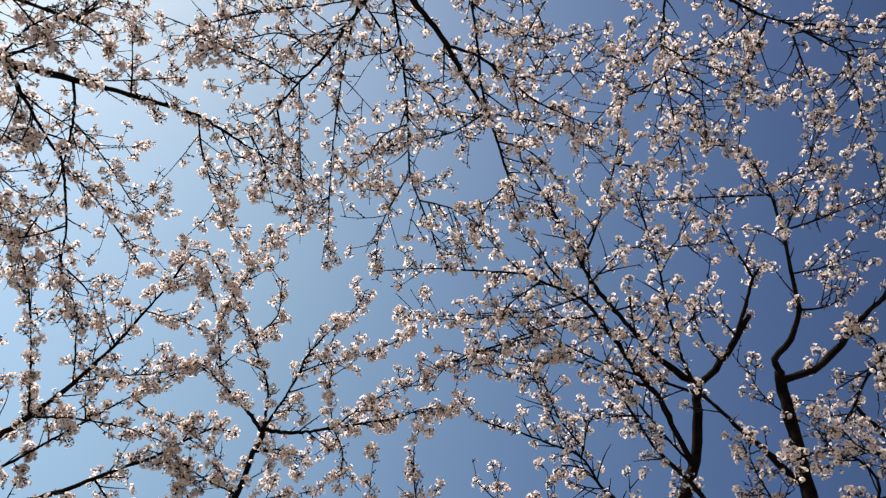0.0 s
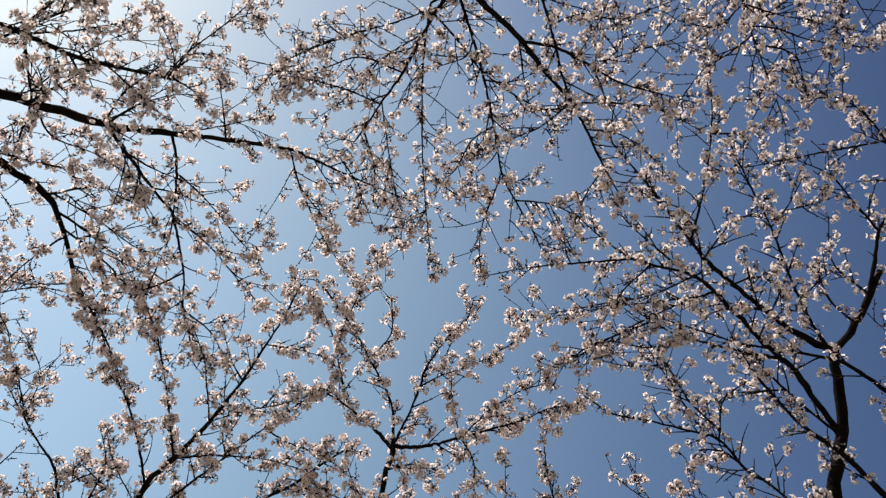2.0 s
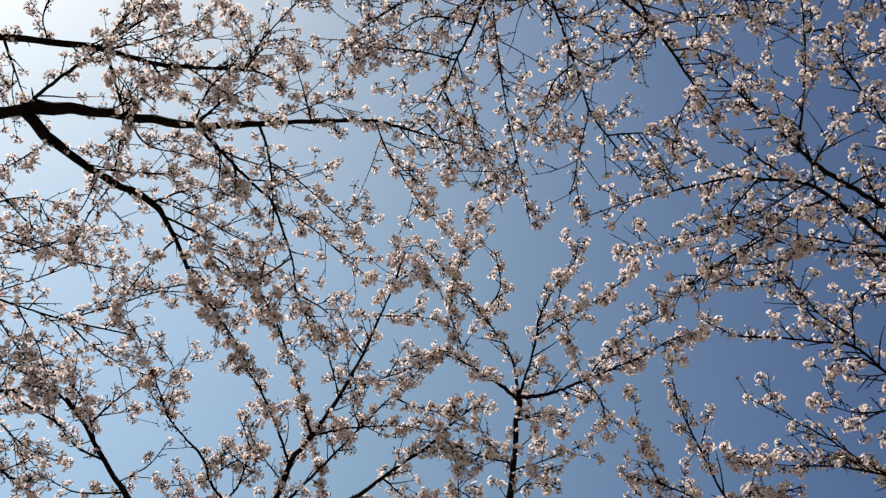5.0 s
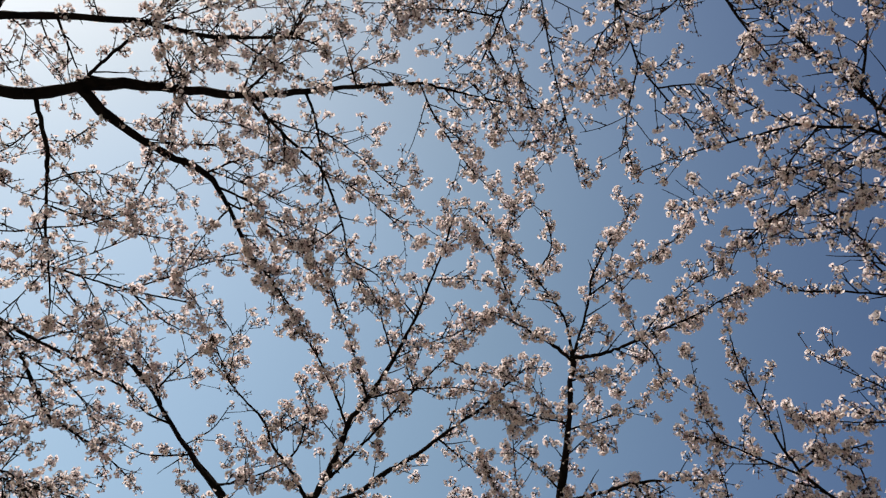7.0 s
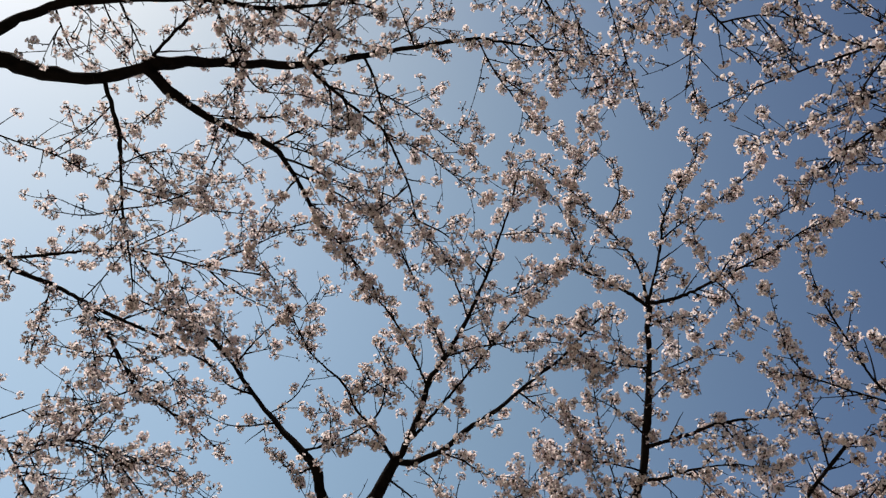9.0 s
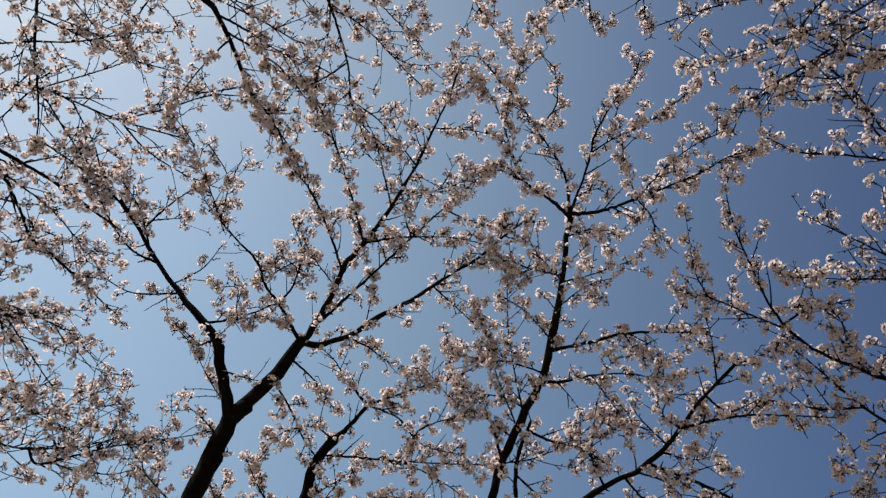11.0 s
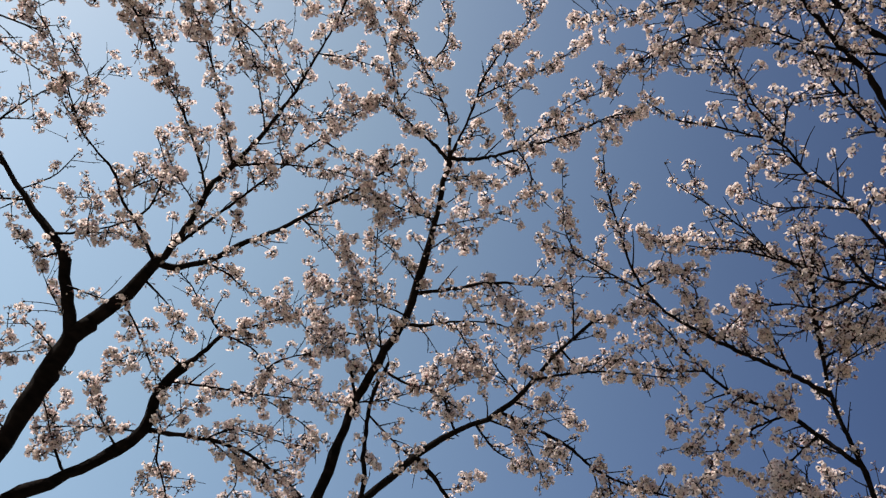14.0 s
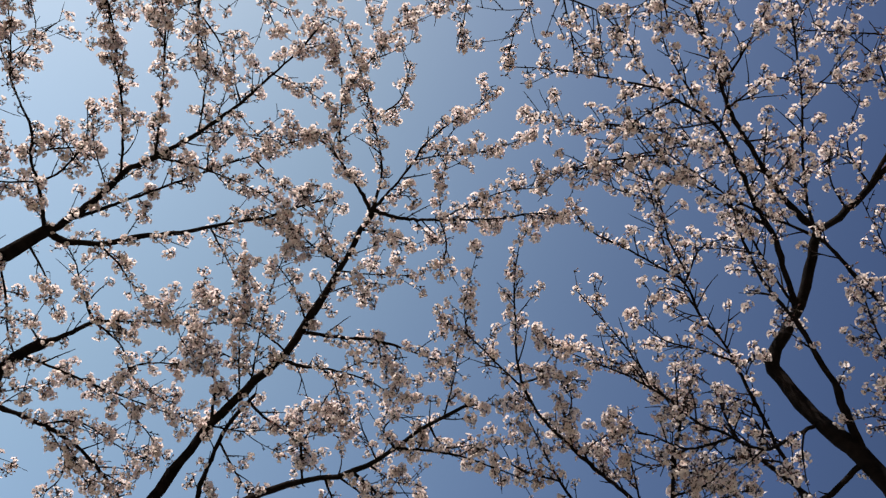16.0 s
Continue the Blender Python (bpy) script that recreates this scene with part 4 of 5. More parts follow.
tree.limb(0.0080, 0.0032, (-3.148, 2.839, 5.635), (-3.028, 3.005, 5.580), (-2.879, 3.249, 5.499), (-2.782, 3.417, 5.413))
tree.limb(0.0059, 0.0030, (-4.431, 2.051, 5.282), (-4.377, 2.247, 5.209), (-4.342, 2.419, 5.127), bloom=0.75, twigs=0.8)
tree.limb(0.0059, 0.0032, (-4.284, 2.139, 5.260), (-4.071, 2.301, 5.325), (-3.902, 2.573, 5.544), (-3.673, 2.703, 5.637), bloom=0.75, twigs=0.8)
tree.limb(0.0061, 0.0031, (-2.693, 1.504, 6.300), (-2.567, 1.351, 6.427), (-2.406, 1.219, 6.568), (-2.246, 1.068, 6.724))
tree.limb(0.0061, 0.0030, (-3.049, 1.793, 6.062), (-2.847, 1.681, 6.168), (-2.661, 1.564, 6.286))
tree.limb(0.0099, 0.0031, (-4.842, 4.975, 3.977), (-4.815, 5.135, 3.946), (-4.335, 4.921, 3.940), (-4.098, 4.851, 3.970), (-3.741, 4.779, 4.013), (-3.484, 4.734, 4.048), (-3.352, 4.711, 4.073))
tree.limb(0.0065, 0.0031, (-4.686, 5.077, 3.945), (-4.387, 4.821, 4.017), (-4.250, 4.610, 4.146), (-4.161, 4.463, 4.296))
tree.limb(0.0065, 0.0031, (-4.704, 5.085, 3.945), (-4.411, 5.064, 3.888), (-4.112, 5.034, 3.869), (-3.878, 4.971, 3.895))
tree.limb(0.0060, 0.0030, (-3.633, 1.571, 5.838), (-3.471, 1.588, 5.948), (-3.263, 1.428, 6.054), (-3.037, 1.284, 6.187), (-2.891, 1.218, 6.293))
tree.limb(0.0062, 0.0030, (-3.032, 1.783, 6.070), (-2.915, 1.590, 6.176), (-2.758, 1.466, 6.289), (-2.633, 1.322, 6.409))
tree.limb(0.0086, 0.0043, (-3.981, 1.037, 5.772), (-3.949, 1.140, 5.721), (-3.882, 1.381, 5.627))
tree.limb(0.0043, 0.0029, (-4.251, 0.983, 5.688), (-4.169, 1.092, 5.651), (-4.225, 1.257, 5.547))
tree.limb(0.0046, 0.0030, (-3.399, 1.683, 5.984), (-3.399, 1.454, 6.001), (-3.486, 1.278, 5.975))
tree.flowering(SINGLES)

# cherry tree in blossom with long overhanging dark branches
tree = Tree("cherry tree in blossom with long overhanging dark branches", (-1.00, -2.30, 0), 14, 1.05, 0.93, 6, 1.15, 1.0, LIGHT)
tree.limb(0.1400, 0.0450, (-1.00, -2.30, -0.05), (-1.00, -2.00, 2.40), (-0.95, -1.20, 4.60), (-0.88, -0.30, 6.10), (-0.80, 0.30, 6.55), name="trunk")
tree.limb(0.0500, 0.0140, (-0.95, -1.20, 4.60), (0.10, -0.70, 6.20), (0.90, 0.10, 7.00))
tree.limb(0.0133, 0.0047, (-0.800, 0.300, 6.550), (-0.834, 0.763, 6.891), (-0.710, 1.055, 6.780), (-0.576, 1.353, 6.689), (-0.458, 1.706, 6.604), (-0.367, 2.008, 6.524), (-0.250, 2.179, 6.460), (-0.122, 2.332, 6.382), (-0.030, 2.453, 6.308))
tree.limb(0.0062, 0.0031, (-0.367, 2.008, 6.524), (-0.417, 2.204, 6.457), (-0.455, 2.336, 6.406), (-0.463, 2.483, 6.343), (-0.432, 2.665, 6.260))
tree.limb(0.0252, 0.0047, (-0.834, 0.763, 6.891), (-0.642, 0.912, 6.827), (-0.483, 1.027, 6.782), (-0.333, 1.144, 6.746), (-0.117, 1.353, 6.700), (0.041, 1.493, 6.681), (0.172, 1.675, 6.652), (0.330, 1.910, 6.587), (0.480, 2.098, 6.501))
tree.limb(0.0118, 0.0076, (-0.674, 0.887, 6.837), (-0.392, 0.585, 6.945), (-0.263, 0.801, 6.858), (-0.156, 1.028, 6.786), (-0.062, 1.265, 6.726), (0.041, 1.493, 6.681))
tree.limb(0.0104, 0.0031, (-0.333, 1.144, 6.746), (-0.090, 1.167, 6.751), (0.135, 1.259, 6.753), (0.366, 1.366, 6.777), (0.675, 1.436, 6.846), (0.876, 1.476, 6.874))
tree.limb(0.0075, 0.0046, (-0.780, 0.890, 6.843), (-0.975, 0.976, 6.821), (-0.761, 1.177, 6.744), (-0.570, 1.359, 6.687), (-0.318, 1.497, 6.655), (-0.099, 1.568, 6.649), (0.045, 1.508, 6.678))
tree.limb(0.0075, 0.0031, (-0.975, 0.976, 6.821), (-0.989, 1.309, 6.715), (-0.968, 1.643, 6.622), (-0.925, 2.017, 6.510), (-0.869, 2.313, 6.408), (-0.799, 2.626, 6.291))
tree.limb(0.0163, 0.0045, (-0.818, 0.799, 6.877), (-0.914, 0.979, 6.817), (-1.009, 1.156, 6.765), (-1.125, 1.419, 6.694), (-1.257, 1.620, 6.628), (-1.363, 1.809, 6.536), (-1.501, 1.982, 6.410))
tree.limb(0.0095, 0.0031, (0.900, 0.100, 7.000), (1.115, 0.842, 7.129), (1.234, 1.076, 7.034), (1.364, 1.308, 6.933), (1.515, 1.585, 6.786))
tree.limb(0.0144, 0.0084, (0.955, 0.290, 7.033), (1.396, 0.426, 7.306), (1.790, 0.517, 7.567), (2.114, 0.547, 7.788))
tree.limb(0.0101, 0.0052, (2.114, 0.547, 7.788), (2.503, 0.487, 7.919), (2.913, 0.415, 8.014))
tree.limb(0.0101, 0.0051, (2.114, 0.547, 7.788), (2.301, 0.585, 7.785), (2.609, 0.644, 7.756), (2.947, 0.669, 7.731))
tree.limb(0.0084, 0.0031, (2.114, 0.547, 7.788), (2.243, 0.763, 7.556), (2.374, 0.931, 7.322), (2.487, 1.055, 7.110))
tree.limb(0.0067, 0.0031, (1.892, 0.526, 7.637), (1.799, 0.860, 7.279), (1.736, 1.092, 7.048), (1.720, 1.324, 6.887))
tree.limb(0.0061, 0.0031, (0.053, 1.510, 6.679), (0.324, 1.497, 6.730), (0.619, 1.523, 6.801), (0.948, 1.642, 6.808))
tree.limb(0.0061, 0.0031, (0.045, 1.508, 6.678), (-0.147, 1.688, 6.618), (-0.399, 1.809, 6.580), (-0.579, 1.902, 6.555))
tree.limb(0.0046, 0.0031, (-1.257, 1.620, 6.628), (-1.175, 1.937, 6.511), (-1.066, 2.312, 6.375))
tree.limb(0.0060, 0.0030, (-0.350, 1.131, 6.750), (-0.285, 1.394, 6.680), (-0.214, 1.587, 6.638))
tree.limb(0.0059, 0.0030, (-0.263, 0.801, 6.858), (0.286, 0.566, 6.980), (0.226, 0.758, 6.904), (0.170, 0.971, 6.832), (0.069, 1.168, 6.765))
tree.limb(0.0060, 0.0030, (-0.660, 1.166, 6.746), (-0.697, 1.273, 6.718), (-0.877, 1.355, 6.698))
tree.limb(0.0084, 0.0030, (2.609, 0.644, 7.756), (2.676, 0.904, 7.362), (2.726, 1.141, 6.921), (2.821, 1.380, 6.611))
tree.limb(0.0068, 0.0033, (2.503, 0.487, 7.919), (2.746, 0.669, 7.731), (2.857, 0.839, 7.465))
tree.limb(0.0061, 0.0030, (-1.125, 1.419, 6.694), (-1.446, 1.351, 6.725), (-1.730, 1.451, 6.653), (-2.013, 1.469, 6.569))
tree.limb(0.0060, 0.0030, (-0.914, 0.979, 6.817), (-1.261, 1.122, 6.795), (-1.669, 1.258, 6.755), (-2.023, 1.437, 6.586))
tree.limb(0.0060, 0.0030, (-1.009, 1.156, 6.765), (-1.285, 1.349, 6.723), (-1.466, 1.575, 6.631), (-1.710, 1.764, 6.477))
tree.limb(0.0060, 0.0030, (-0.156, 1.028, 6.786), (0.044, 0.944, 6.824), (0.287, 0.965, 6.856), (0.542, 0.878, 6.953))
tree.limb(0.0060, 0.0031, (0.135, 1.259, 6.753), (0.427, 1.163, 6.843), (0.688, 1.078, 6.947))
tree.limb(0.0062, 0.0031, (0.172, 1.675, 6.652), (0.425, 1.703, 6.689), (0.723, 1.871, 6.659))
tree.limb(0.0061, 0.0031, (-0.458, 1.706, 6.604), (-0.600, 1.821, 6.576), (-0.707, 2.044, 6.513), (-0.851, 2.117, 6.483))
tree.limb(0.0062, 0.0031, (-0.250, 2.179, 6.460), (-0.011, 2.174, 6.452), (0.212, 2.229, 6.418))
tree.limb(0.0062, 0.0031, (0.330, 1.910, 6.587), (0.219, 2.118, 6.478), (0.204, 2.338, 6.356))
tree.limb(0.0062, 0.0031, (1.115, 0.842, 7.129), (0.950, 0.987, 7.034), (0.693, 0.963, 6.981))
tree.limb(0.0062, 0.0032, (1.115, 0.842, 7.129), (1.393, 0.901, 7.172), (1.666, 0.925, 7.226))
tree.limb(0.0067, 0.0032, (1.790, 0.517, 7.567), (1.575, 0.759, 7.315), (1.388, 0.869, 7.209))
tree.limb(0.0063, 0.0031, (1.234, 1.076, 7.034), (1.497, 1.129, 7.025), (1.592, 1.323, 6.907))
tree.limb(0.0062, 0.0031, (-0.925, 2.017, 6.510), (-0.669, 2.190, 6.465), (-0.466, 2.178, 6.468))
tree.limb(0.0062, 0.0031, (-0.869, 2.313, 6.408), (-1.013, 2.417, 6.343), (-1.022, 2.534, 6.295))
tree.limb(0.0061, 0.0031, (-1.363, 1.809, 6.536), (-1.261, 2.046, 6.445), (-1.241, 2.263, 6.348))
tree.limb(0.0061, 0.0031, (-1.501, 1.982, 6.410), (-1.331, 2.202, 6.349), (-1.366, 2.355, 6.271))
tree.limb(0.0060, 0.0030, (1.179, 0.968, 7.077), (1.382, 0.981, 7.106), (1.578, 1.030, 7.101), (1.845, 1.048, 7.119), (1.995, 1.055, 7.126))
tree.limb(0.0060, 0.0030, (1.207, 1.022, 7.055), (1.065, 1.150, 6.993), (0.930, 1.249, 6.949), (0.836, 1.381, 6.895), (0.747, 1.549, 6.822))
tree.limb(0.0061, 0.0031, (-1.397, 1.167, 6.782), (-1.684, 1.275, 6.745), (-1.958, 1.409, 6.621), (-2.106, 1.580, 6.470))
tree.limb(0.0062, 0.0031, (-1.266, 1.637, 6.620), (-1.489, 1.569, 6.629), (-1.725, 1.517, 6.617), (-1.957, 1.488, 6.575))
tree.flowering(SINGLES)

# cherry tree in blossom with crooked dark forked trunk
tree = Tree("cherry tree in blossom with crooked dark forked trunk", (3.70, 4.10, 0), 15, 1.05, 0.95, 6, 1.0, 0.8, LIGHT)
tree.limb(0.1151, 0.0319, (3.70, 4.10, -0.05), (3.35, 3.80, 2.20), (3.05, 3.55, 3.90), (2.85, 3.61, 4.47), (2.75, 3.59, 4.67), (2.64, 3.59, 4.84), (2.51, 3.61, 5.00), (2.32, 3.66, 5.22), (2.13, 3.67, 5.47), (2.06, 3.65, 5.60), (2.08, 3.49, 5.74), (2.10, 3.31, 5.88), (2.07, 3.11, 6.02), (2.02, 2.97, 6.11), (2.00, 2.88, 6.16), name="trunk")
tree.limb(0.0289, 0.0177, (2.000, 2.877, 6.163), (2.114, 2.690, 6.237), (2.163, 2.496, 6.303), (2.191, 2.331, 6.351))
tree.limb(0.0187, 0.0076, (2.163, 2.496, 6.303), (2.152, 2.273, 6.376), (2.141, 2.085, 6.437), (2.173, 1.986, 6.458))
tree.limb(0.0092, 0.0031, (2.141, 2.085, 6.437), (1.968, 1.944, 6.524), (1.809, 1.807, 6.614), (1.594, 1.746, 6.691))
tree.limb(0.0244, 0.0058, (2.000, 2.877, 6.163), (1.770, 2.817, 6.200), (1.527, 2.684, 6.252), (1.281, 2.543, 6.297), (1.075, 2.394, 6.358), (0.958, 2.292, 6.409), (0.794, 2.139, 6.494), (0.631, 1.987, 6.579), (0.367, 1.758, 6.657))
tree.limb(0.0229, 0.0089, (2.093, 3.345, 5.850), (1.912, 3.174, 5.986), (1.752, 3.017, 6.088), (1.556, 2.891, 6.147), (1.339, 2.728, 6.210), (1.103, 2.547, 6.278), (0.962, 2.494, 6.294), (0.763, 2.471, 6.291), (0.582, 2.442, 6.298))
tree.limb(0.0089, 0.0030, (0.582, 2.442, 6.298), (0.336, 2.486, 6.266), (-0.042, 2.565, 6.248), (-0.409, 2.694, 6.245))
tree.limb(0.0060, 0.0030, (0.582, 2.442, 6.298), (0.389, 2.348, 6.348), (0.208, 2.238, 6.413), (0.077, 2.144, 6.464))
tree.limb(0.0107, 0.0044, (1.962, 2.867, 6.169), (1.811, 2.694, 6.260), (1.649, 2.451, 6.369), (1.490, 2.175, 6.494), (1.338, 1.965, 6.611), (1.157, 1.703, 6.776))
tree.limb(0.0089, 0.0044, (0.973, 2.305, 6.402), (1.005, 2.109, 6.525), (1.029, 1.922, 6.646), (1.032, 1.714, 6.773))
tree.limb(0.0063, 0.0022, (1.032, 1.714, 6.773), (1.014, 1.514, 6.870), (0.955, 1.257, 6.959), (0.893, 1.001, 7.028), (0.855, 0.747, 7.118))
tree.limb(0.0075, 0.0022, (1.166, 2.595, 6.260), (0.939, 2.686, 6.186), (0.710, 2.806, 6.100), (0.488, 2.941, 6.019), (0.301, 3.074, 5.966), (0.145, 3.196, 5.945))
tree.limb(0.0060, 0.0022, (1.071, 2.633, 6.229), (0.810, 2.679, 6.181), (0.471, 2.746, 6.123), (0.105, 2.853, 6.087), (-0.188, 2.925, 6.119))
tree.limb(0.0107, 0.0030, (1.663, 2.960, 6.115), (1.415, 2.944, 6.101), (1.182, 2.907, 6.093), (0.953, 2.871, 6.086), (0.686, 2.760, 6.124), (0.542, 2.684, 6.158))
tree.limb(0.0181, 0.0046, (2.575, 3.600, 4.921), (2.467, 3.994, 4.821), (2.314, 3.993, 5.071), (2.054, 3.863, 5.339), (1.825, 3.729, 5.533), (1.654, 3.640, 5.627), (1.502, 3.592, 5.666), (1.309, 3.450, 5.764), (1.091, 3.415, 5.773), (0.821, 3.384, 5.780), (0.585, 3.379, 5.788), (0.375, 3.304, 5.851))
tree.limb(0.0120, 0.0031, (2.360, 3.647, 5.177), (2.204, 3.769, 5.052), (2.070, 3.827, 4.929), (1.922, 3.841, 4.899), (1.770, 3.843, 4.924), (1.625, 3.861, 4.924), (1.473, 3.866, 5.006), (1.276, 3.873, 5.142), (1.077, 3.832, 5.326), (0.841, 3.778, 5.458), (0.647, 3.726, 5.557))
tree.limb(0.0152, 0.0091, (2.074, 3.656, 5.585), (1.959, 3.645, 5.608), (1.908, 3.709, 5.552))
tree.limb(0.0191, 0.0089, (2.445, 3.994, 4.857), (2.176, 4.046, 5.064), (1.938, 3.977, 5.117), (1.769, 3.876, 5.297))
tree.limb(0.0060, 0.0030, (1.083, 2.540, 6.280), (1.027, 2.305, 6.409), (0.897, 2.139, 6.502), (0.695, 2.069, 6.534))
tree.limb(0.0059, 0.0029, (1.490, 2.175, 6.494), (1.577, 2.032, 6.558), (1.640, 1.861, 6.628))
tree.limb(0.0593, 0.0372, (2.98, 3.57, 4.09), (2.78, 3.23, 5.12), (2.70, 3.08, 5.41), (2.64, 2.94, 5.66), (2.58, 2.80, 5.93), (2.53, 2.70, 6.11), (2.48, 2.60, 6.16), name="trunk")
tree.limb(0.0245, 0.0061, (2.482, 2.601, 6.163), (2.429, 2.536, 6.207), (2.485, 2.373, 6.244), (2.468, 2.183, 6.312), (2.368, 1.988, 6.403), (2.241, 1.767, 6.513), (2.080, 1.531, 6.669), (1.951, 1.404, 6.784))
tree.limb(0.0061, 0.0031, (1.951, 1.404, 6.784), (1.797, 1.345, 6.859), (1.602, 1.357, 6.886), (1.392, 1.192, 6.998))
tree.limb(0.0275, 0.0162, (2.508, 2.651, 6.134), (2.670, 2.503, 6.132), (2.763, 2.319, 6.168), (2.835, 2.110, 6.228), (2.972, 1.850, 6.307))
tree.limb(0.0076, 0.0030, (2.221, 1.737, 6.532), (2.425, 1.590, 6.553), (2.582, 1.474, 6.590), (2.815, 1.335, 6.653))
tree.limb(0.0061, 0.0031, (2.091, 1.545, 6.659), (1.696, 1.693, 6.689), (1.333, 1.822, 6.693), (1.040, 1.883, 6.670))
tree.limb(0.0061, 0.0030, (2.358, 1.971, 6.411), (2.509, 1.877, 6.402), (2.682, 1.725, 6.424))
tree.limb(0.0242, 0.0078, (2.680, 3.030, 5.500), (2.502, 2.983, 5.642), (2.260, 2.933, 5.843), (2.034, 2.878, 6.017), (1.848, 2.889, 6.090), (1.616, 2.916, 6.140))
tree.limb(0.0078, 0.0031, (1.616, 2.916, 6.140), (1.357, 2.889, 6.126), (1.090, 2.832, 6.123), (0.826, 2.773, 6.128), (0.549, 2.667, 6.167))
tree.limb(0.0284, 0.0046, (2.599, 3.597, 4.888), (2.470, 3.522, 5.064), (2.301, 3.407, 5.271), (2.142, 3.331, 5.430), (1.983, 3.264, 5.582), (1.777, 3.209, 5.728), (1.613, 3.117, 5.868), (1.463, 3.005, 5.998), (1.327, 2.861, 6.137))
tree.limb(0.0061, 0.0032, (2.241, 1.767, 6.513), (2.277, 1.437, 6.684), (2.324, 1.206, 6.907), (2.431, 1.009, 7.193))
tree.limb(0.0145, 0.0060, (2.972, 1.850, 6.307), (3.344, 1.898, 6.217), (3.118, 2.111, 6.153), (2.983, 2.378, 6.067), (2.937, 2.695, 5.952), (2.866, 2.922, 5.892))
tree.limb(0.0131, 0.0060, (2.951, 2.601, 5.986), (3.705, 2.982, 5.667), (3.336, 2.853, 5.771), (3.090, 2.851, 5.842), (2.908, 3.058, 5.829))
tree.limb(0.0074, 0.0030, (3.028, 2.289, 6.096), (2.827, 2.559, 6.047), (2.733, 2.718, 6.020))
tree.limb(0.0076, 0.0030, (2.468, 2.183, 6.312), (2.644, 2.072, 6.296), (2.764, 1.878, 6.339))
tree.limb(0.0061, 0.0031, (2.580, 2.795, 5.927), (2.404, 2.764, 6.067), (2.275, 2.662, 6.209))
tree.limb(0.0061, 0.0030, (2.080, 1.531, 6.669), (2.229, 1.385, 6.736), (2.443, 1.296, 6.776))
tree.limb(0.0073, 0.0029, (2.070, 3.827, 4.929), (1.955, 3.800, 5.118), (1.674, 3.865, 5.122), (1.461, 3.994, 5.011))
tree.limb(0.0076, 0.0030, (1.825, 3.729, 5.533), (1.581, 3.745, 5.520), (1.300, 3.771, 5.494), (1.064, 3.724, 5.542))
tree.limb(0.0075, 0.0030, (2.054, 3.863, 5.339), (1.762, 3.860, 5.334), (1.504, 3.840, 5.390))
tree.limb(0.0073, 0.0028, (2.314, 3.993, 5.071), (1.943, 4.008, 4.933), (1.681, 4.113, 4.780), (1.325, 4.184, 4.791))
tree.limb(0.0075, 0.0030, (1.281, 2.543, 6.297), (1.458, 2.483, 6.345), (1.633, 2.571, 6.316))
tree.limb(0.0076, 0.0030, (1.527, 2.684, 6.252), (1.313, 2.680, 6.231), (1.134, 2.739, 6.179))
tree.limb(0.0076, 0.0031, (1.309, 3.450, 5.764), (1.312, 3.230, 5.913), (1.462, 3.112, 6.006))
tree.limb(0.0075, 0.0030, (2.114, 2.690, 6.237), (1.925, 2.571, 6.313), (1.818, 2.384, 6.396))
tree.limb(0.0075, 0.0029, (2.163, 2.496, 6.303), (1.915, 2.342, 6.403), (1.836, 2.069, 6.510))
tree.limb(0.0063, 0.0031, (1.506, 2.854, 6.162), (1.621, 2.512, 6.340), (1.672, 2.272, 6.448))
tree.limb(0.0062, 0.0031, (1.075, 2.394, 6.358), (1.260, 2.146, 6.507), (1.503, 2.126, 6.519))
tree.limb(0.0062, 0.0031, (0.723, 2.465, 6.292), (0.544, 2.650, 6.176), (0.441, 2.853, 6.064))
tree.limb(0.0062, 0.0031, (1.070, 2.486, 6.310), (0.747, 2.646, 6.194), (0.406, 2.735, 6.128), (0.106, 2.833, 6.096), (-0.166, 2.920, 6.115))
tree.limb(0.0062, 0.0031, (1.090, 2.832, 6.123), (0.798, 2.956, 6.024), (0.471, 2.954, 6.012), (0.274, 3.122, 5.949))
tree.limb(0.0075, 0.0030, (0.962, 2.494, 6.294), (0.532, 2.228, 6.425), (0.389, 2.034, 6.531))
tree.limb(0.0075, 0.0029, (1.230, 3.437, 5.768), (1.100, 3.318, 5.836), (0.964, 3.171, 5.915), (0.844, 3.042, 5.980), (0.749, 2.946, 6.026))
tree.limb(0.0059, 0.0030, (0.858, 3.057, 5.972), (0.654, 3.082, 5.948), (0.461, 3.073, 5.953))
tree.limb(0.0072, 0.0030, (1.420, 3.868, 5.043), (1.261, 3.909, 5.128), (1.091, 3.935, 5.181), (0.847, 3.988, 5.225), (0.574, 4.035, 5.281))
tree.limb(0.0085, 0.0029, (1.835, 3.842, 4.913), (1.590, 3.970, 4.786), (1.373, 4.028, 4.831), (1.167, 4.152, 4.844), (1.053, 4.326, 4.772))
tree.limb(0.0070, 0.0028, (1.590, 3.970, 4.786), (1.467, 4.136, 4.713), (1.294, 4.233, 4.753))
tree.limb(0.0060, 0.0031, (0.781, 2.800, 6.110), (0.581, 2.891, 6.048), (0.367, 3.005, 5.992), (0.230, 3.140, 5.949), (0.172, 3.286, 5.903))
tree.limb(0.0074, 0.0030, (1.310, 3.400, 5.799), (1.085, 3.248, 5.877), (0.952, 3.094, 5.958), (0.821, 2.970, 6.017), (0.694, 2.879, 6.059))
tree.limb(0.0118, 0.0045, (2.080, 3.333, 5.860), (1.872, 3.231, 5.946), (1.716, 3.139, 6.008), (1.532, 3.009, 6.077), (1.442, 2.898, 6.131))
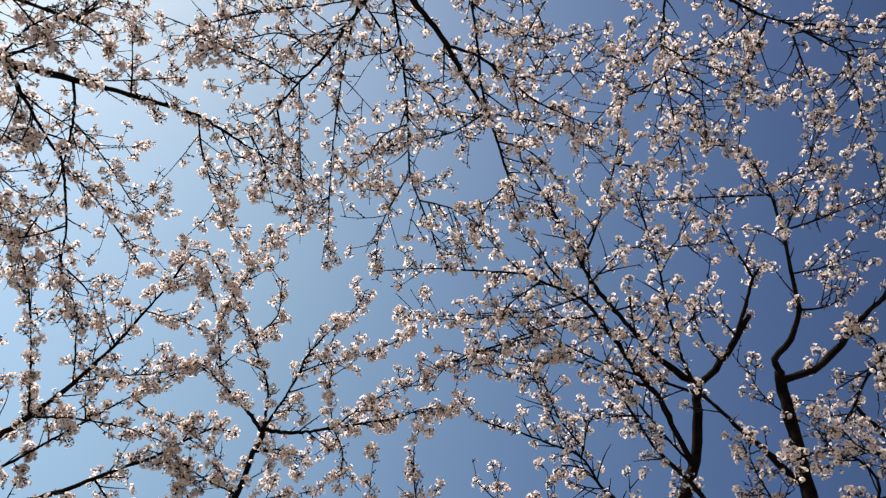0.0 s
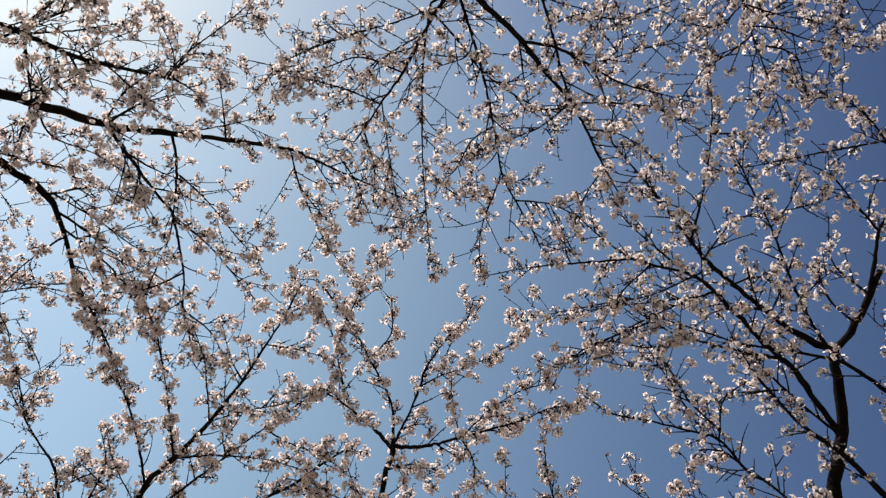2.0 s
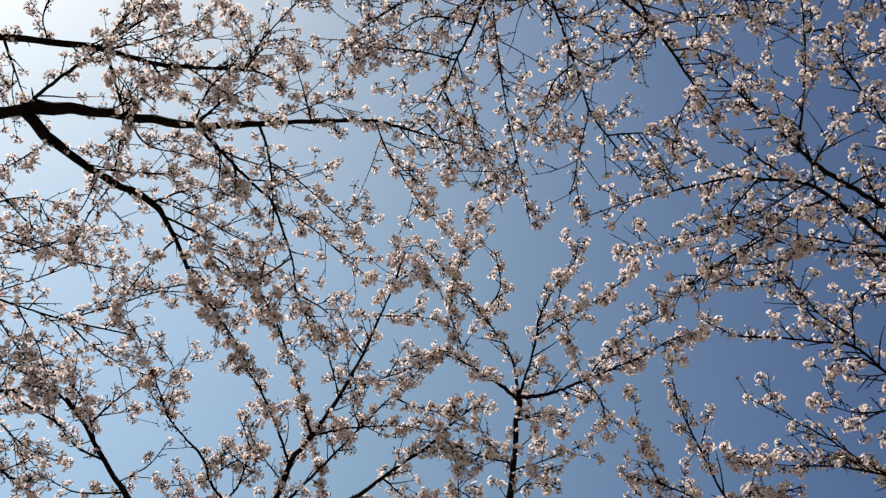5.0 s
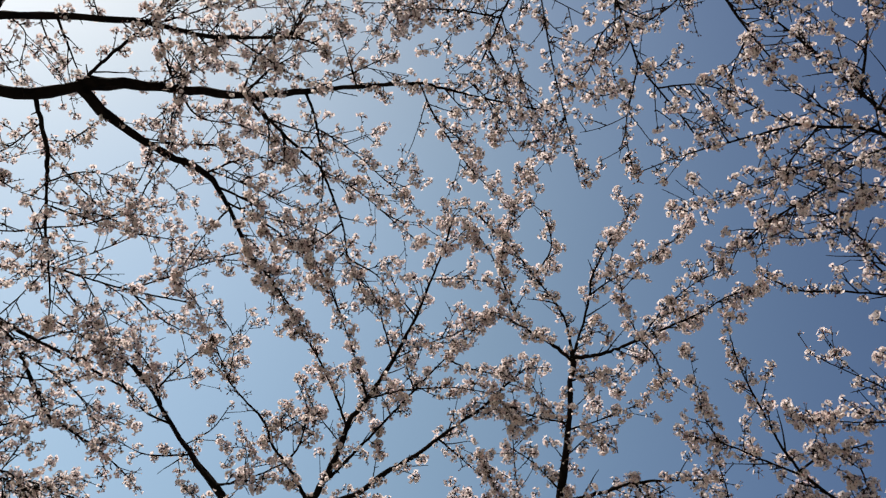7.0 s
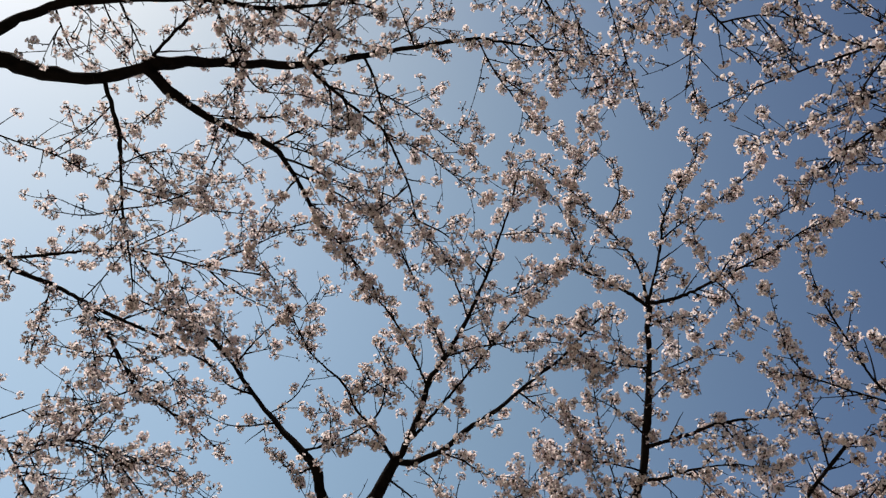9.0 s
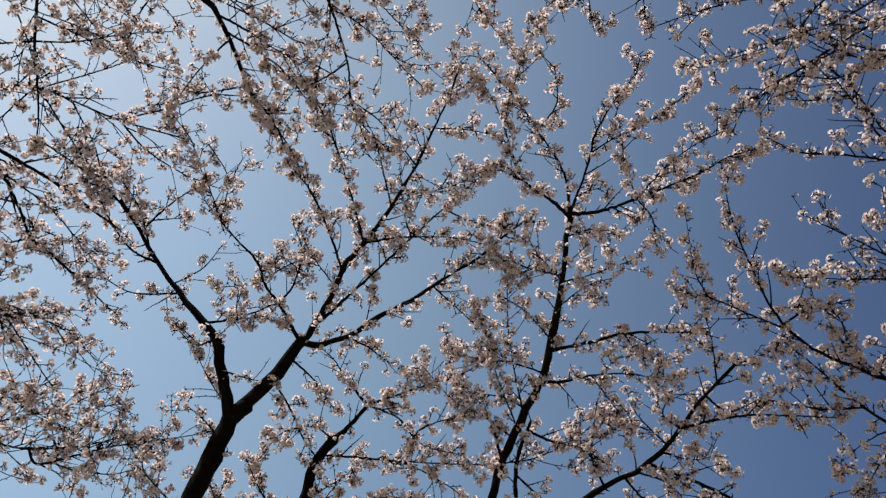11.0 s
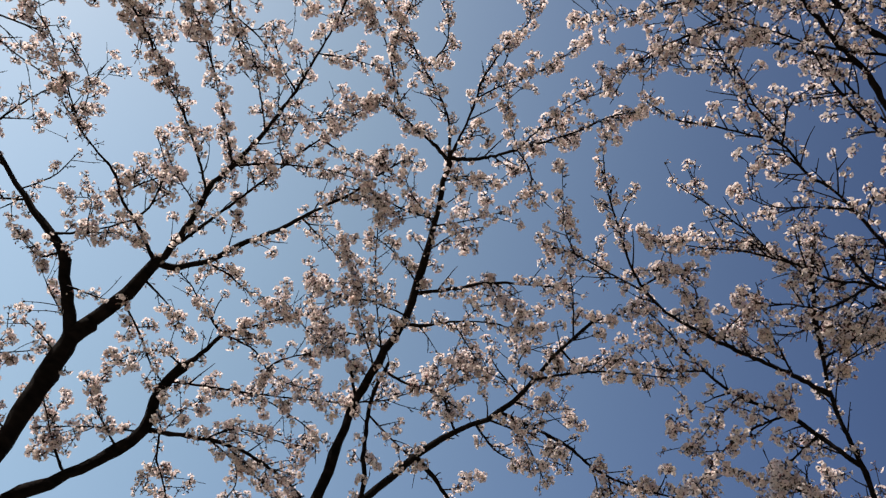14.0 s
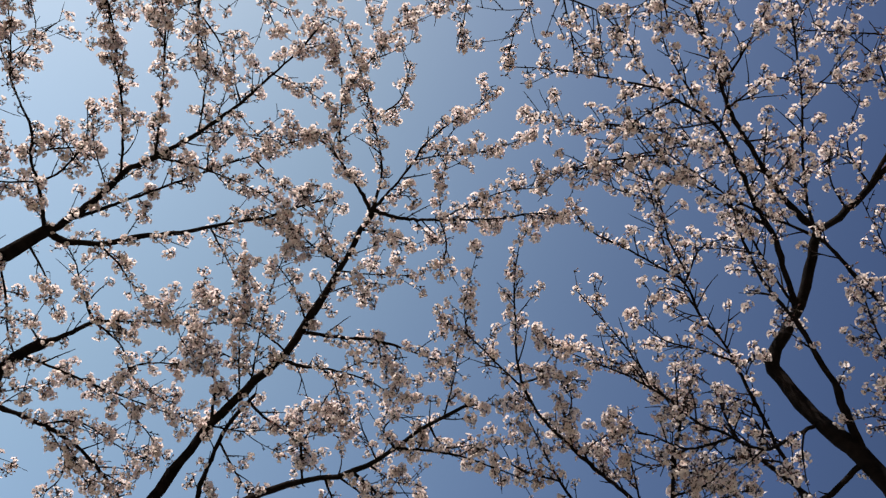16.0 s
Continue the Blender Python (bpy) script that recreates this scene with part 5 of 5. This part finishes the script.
tree.limb(0.0060, 0.0030, (1.716, 3.139, 6.008), (1.532, 3.171, 5.975), (1.347, 3.215, 5.927))
tree.limb(0.0074, 0.0030, (1.470, 3.569, 5.683), (1.341, 3.508, 5.719), (1.175, 3.525, 5.700), (1.151, 3.647, 5.610))
tree.limb(0.0061, 0.0030, (1.027, 1.659, 6.799), (1.218, 1.638, 6.804), (1.409, 1.565, 6.817))
tree.limb(0.0160, 0.0040, (2.780, 3.230, 5.120), (2.786, 2.798, 5.036), (2.717, 2.536, 5.065), (2.566, 2.432, 5.106), (2.403, 2.446, 5.139), (2.286, 2.551, 5.143), bloom=1.3, twigs=1.2)
tree.limb(0.0140, 0.0040, (2.900, 3.440, 4.500), (3.002, 2.630, 4.833), (2.808, 2.416, 4.932), (2.638, 2.314, 4.991), (2.479, 2.302, 5.045), (2.396, 2.272, 5.121), bloom=1.3, twigs=1.2)
tree.limb(0.0160, 0.0040, (2.980, 3.570, 4.090), (3.013, 2.619, 4.674), (2.799, 2.237, 4.915), (2.599, 2.040, 5.118), (2.496, 1.906, 5.261), (2.431, 1.798, 5.356), (2.313, 1.835, 5.473), bloom=1.3, twigs=1.2)
tree.limb(0.0120, 0.0040, (2.850, 3.610, 4.470), (2.769, 3.447, 4.711), (2.595, 3.247, 4.990), (2.432, 3.062, 5.217), (2.302, 2.966, 5.416), (2.171, 2.851, 5.610), bloom=1.4, twigs=1.2)
tree.flowering(SINGLES)

# slender cherry tree in pale pink blossom beside the lawn
tree = Tree("slender cherry tree in pale pink blossom beside the lawn", (2.75, 5.45, 0), 16, 1.4, 1.0)
tree.limb(0.0352, 0.0095, (2.75, 5.45, -0.05), (2.40, 5.05, 1.90), (1.98, 4.71, 3.66), (1.91, 4.60, 3.98), (1.83, 4.54, 4.22), (1.74, 4.46, 4.50), (1.65, 4.27, 4.65), (1.59, 4.14, 4.76), (1.55, 4.00, 4.96), (1.58, 3.87, 5.32))
tree.limb(0.0164, 0.0089, (1.728, 4.442, 4.513), (1.489, 4.380, 4.569), (1.289, 4.357, 4.629), (1.110, 4.356, 4.706), (0.979, 4.357, 4.780), (0.738, 4.350, 4.916), (0.557, 4.288, 5.041))
tree.limb(0.0089, 0.0030, (0.557, 4.288, 5.041), (0.442, 4.178, 5.170), (0.348, 4.041, 5.322), (0.233, 3.865, 5.520), (0.162, 3.684, 5.690), (0.162, 3.577, 5.761))
tree.limb(0.0074, 0.0031, (0.557, 4.288, 5.041), (0.340, 4.253, 5.121), (0.065, 4.198, 5.220), (-0.130, 4.198, 5.248))
tree.limb(0.0158, 0.0045, (1.865, 4.570, 4.105), (1.668, 4.593, 4.298), (1.455, 4.513, 4.358), (1.187, 4.489, 4.411), (0.967, 4.481, 4.582), (0.764, 4.432, 4.801), (0.558, 4.352, 4.980))
tree.limb(0.0069, 0.0026, (1.170, 4.488, 4.424), (1.011, 4.554, 4.242), (0.881, 4.560, 4.039))
tree.limb(0.0081, 0.0038, (1.924, 4.623, 3.921), (1.957, 4.936, 4.037), (1.566, 4.714, 3.955), (1.249, 4.560, 3.883), (1.051, 4.518, 3.900))
tree.limb(0.0046, 0.0022, (0.065, 4.198, 5.220), (-0.030, 4.081, 5.371), (-0.100, 3.819, 5.672))
tree.limb(0.0070, 0.0029, (1.669, 4.317, 4.610), (1.549, 4.086, 4.833), (1.483, 3.944, 5.138), bloom=0.5)
tree.limb(0.0083, 0.0030, (1.554, 3.988, 5.002), (1.371, 3.942, 5.193), (1.066, 3.948, 5.278), (0.785, 3.991, 5.284), (0.532, 4.016, 5.308))
tree.limb(0.0069, 0.0028, (1.489, 4.380, 4.569), (1.304, 4.207, 4.775), (1.140, 4.163, 4.909))
tree.limb(0.0071, 0.0030, (1.110, 4.356, 4.706), (0.921, 4.286, 4.892), (0.839, 4.160, 5.072), (0.624, 4.157, 5.147))
tree.limb(0.0071, 0.0030, (0.967, 4.481, 4.582), (0.743, 4.572, 4.624), (0.431, 4.642, 4.734))
tree.limb(0.0082, 0.0025, (1.455, 4.513, 4.358), (1.119, 4.529, 4.116), (0.850, 4.551, 3.740))
tree.limb(0.0082, 0.0027, (1.648, 4.269, 4.647), (1.816, 4.141, 4.745), (1.953, 3.993, 4.967))
tree.limb(0.0082, 0.0025, (1.668, 4.593, 4.298), (1.467, 4.628, 4.078), (1.344, 4.606, 3.816))
tree.limb(0.0083, 0.0028, (1.599, 4.181, 4.741), (1.753, 4.119, 4.777), (1.997, 4.118, 4.772), (2.134, 4.091, 4.811))
tree.limb(0.0069, 0.0028, (1.684, 4.348, 4.586), (1.814, 4.238, 4.661), (2.001, 4.140, 4.746))
tree.limb(0.0075, 0.0029, (0.534, 4.266, 5.066), (0.668, 4.178, 5.116), (0.909, 4.085, 5.133))
tree.flowering(SINGLES)
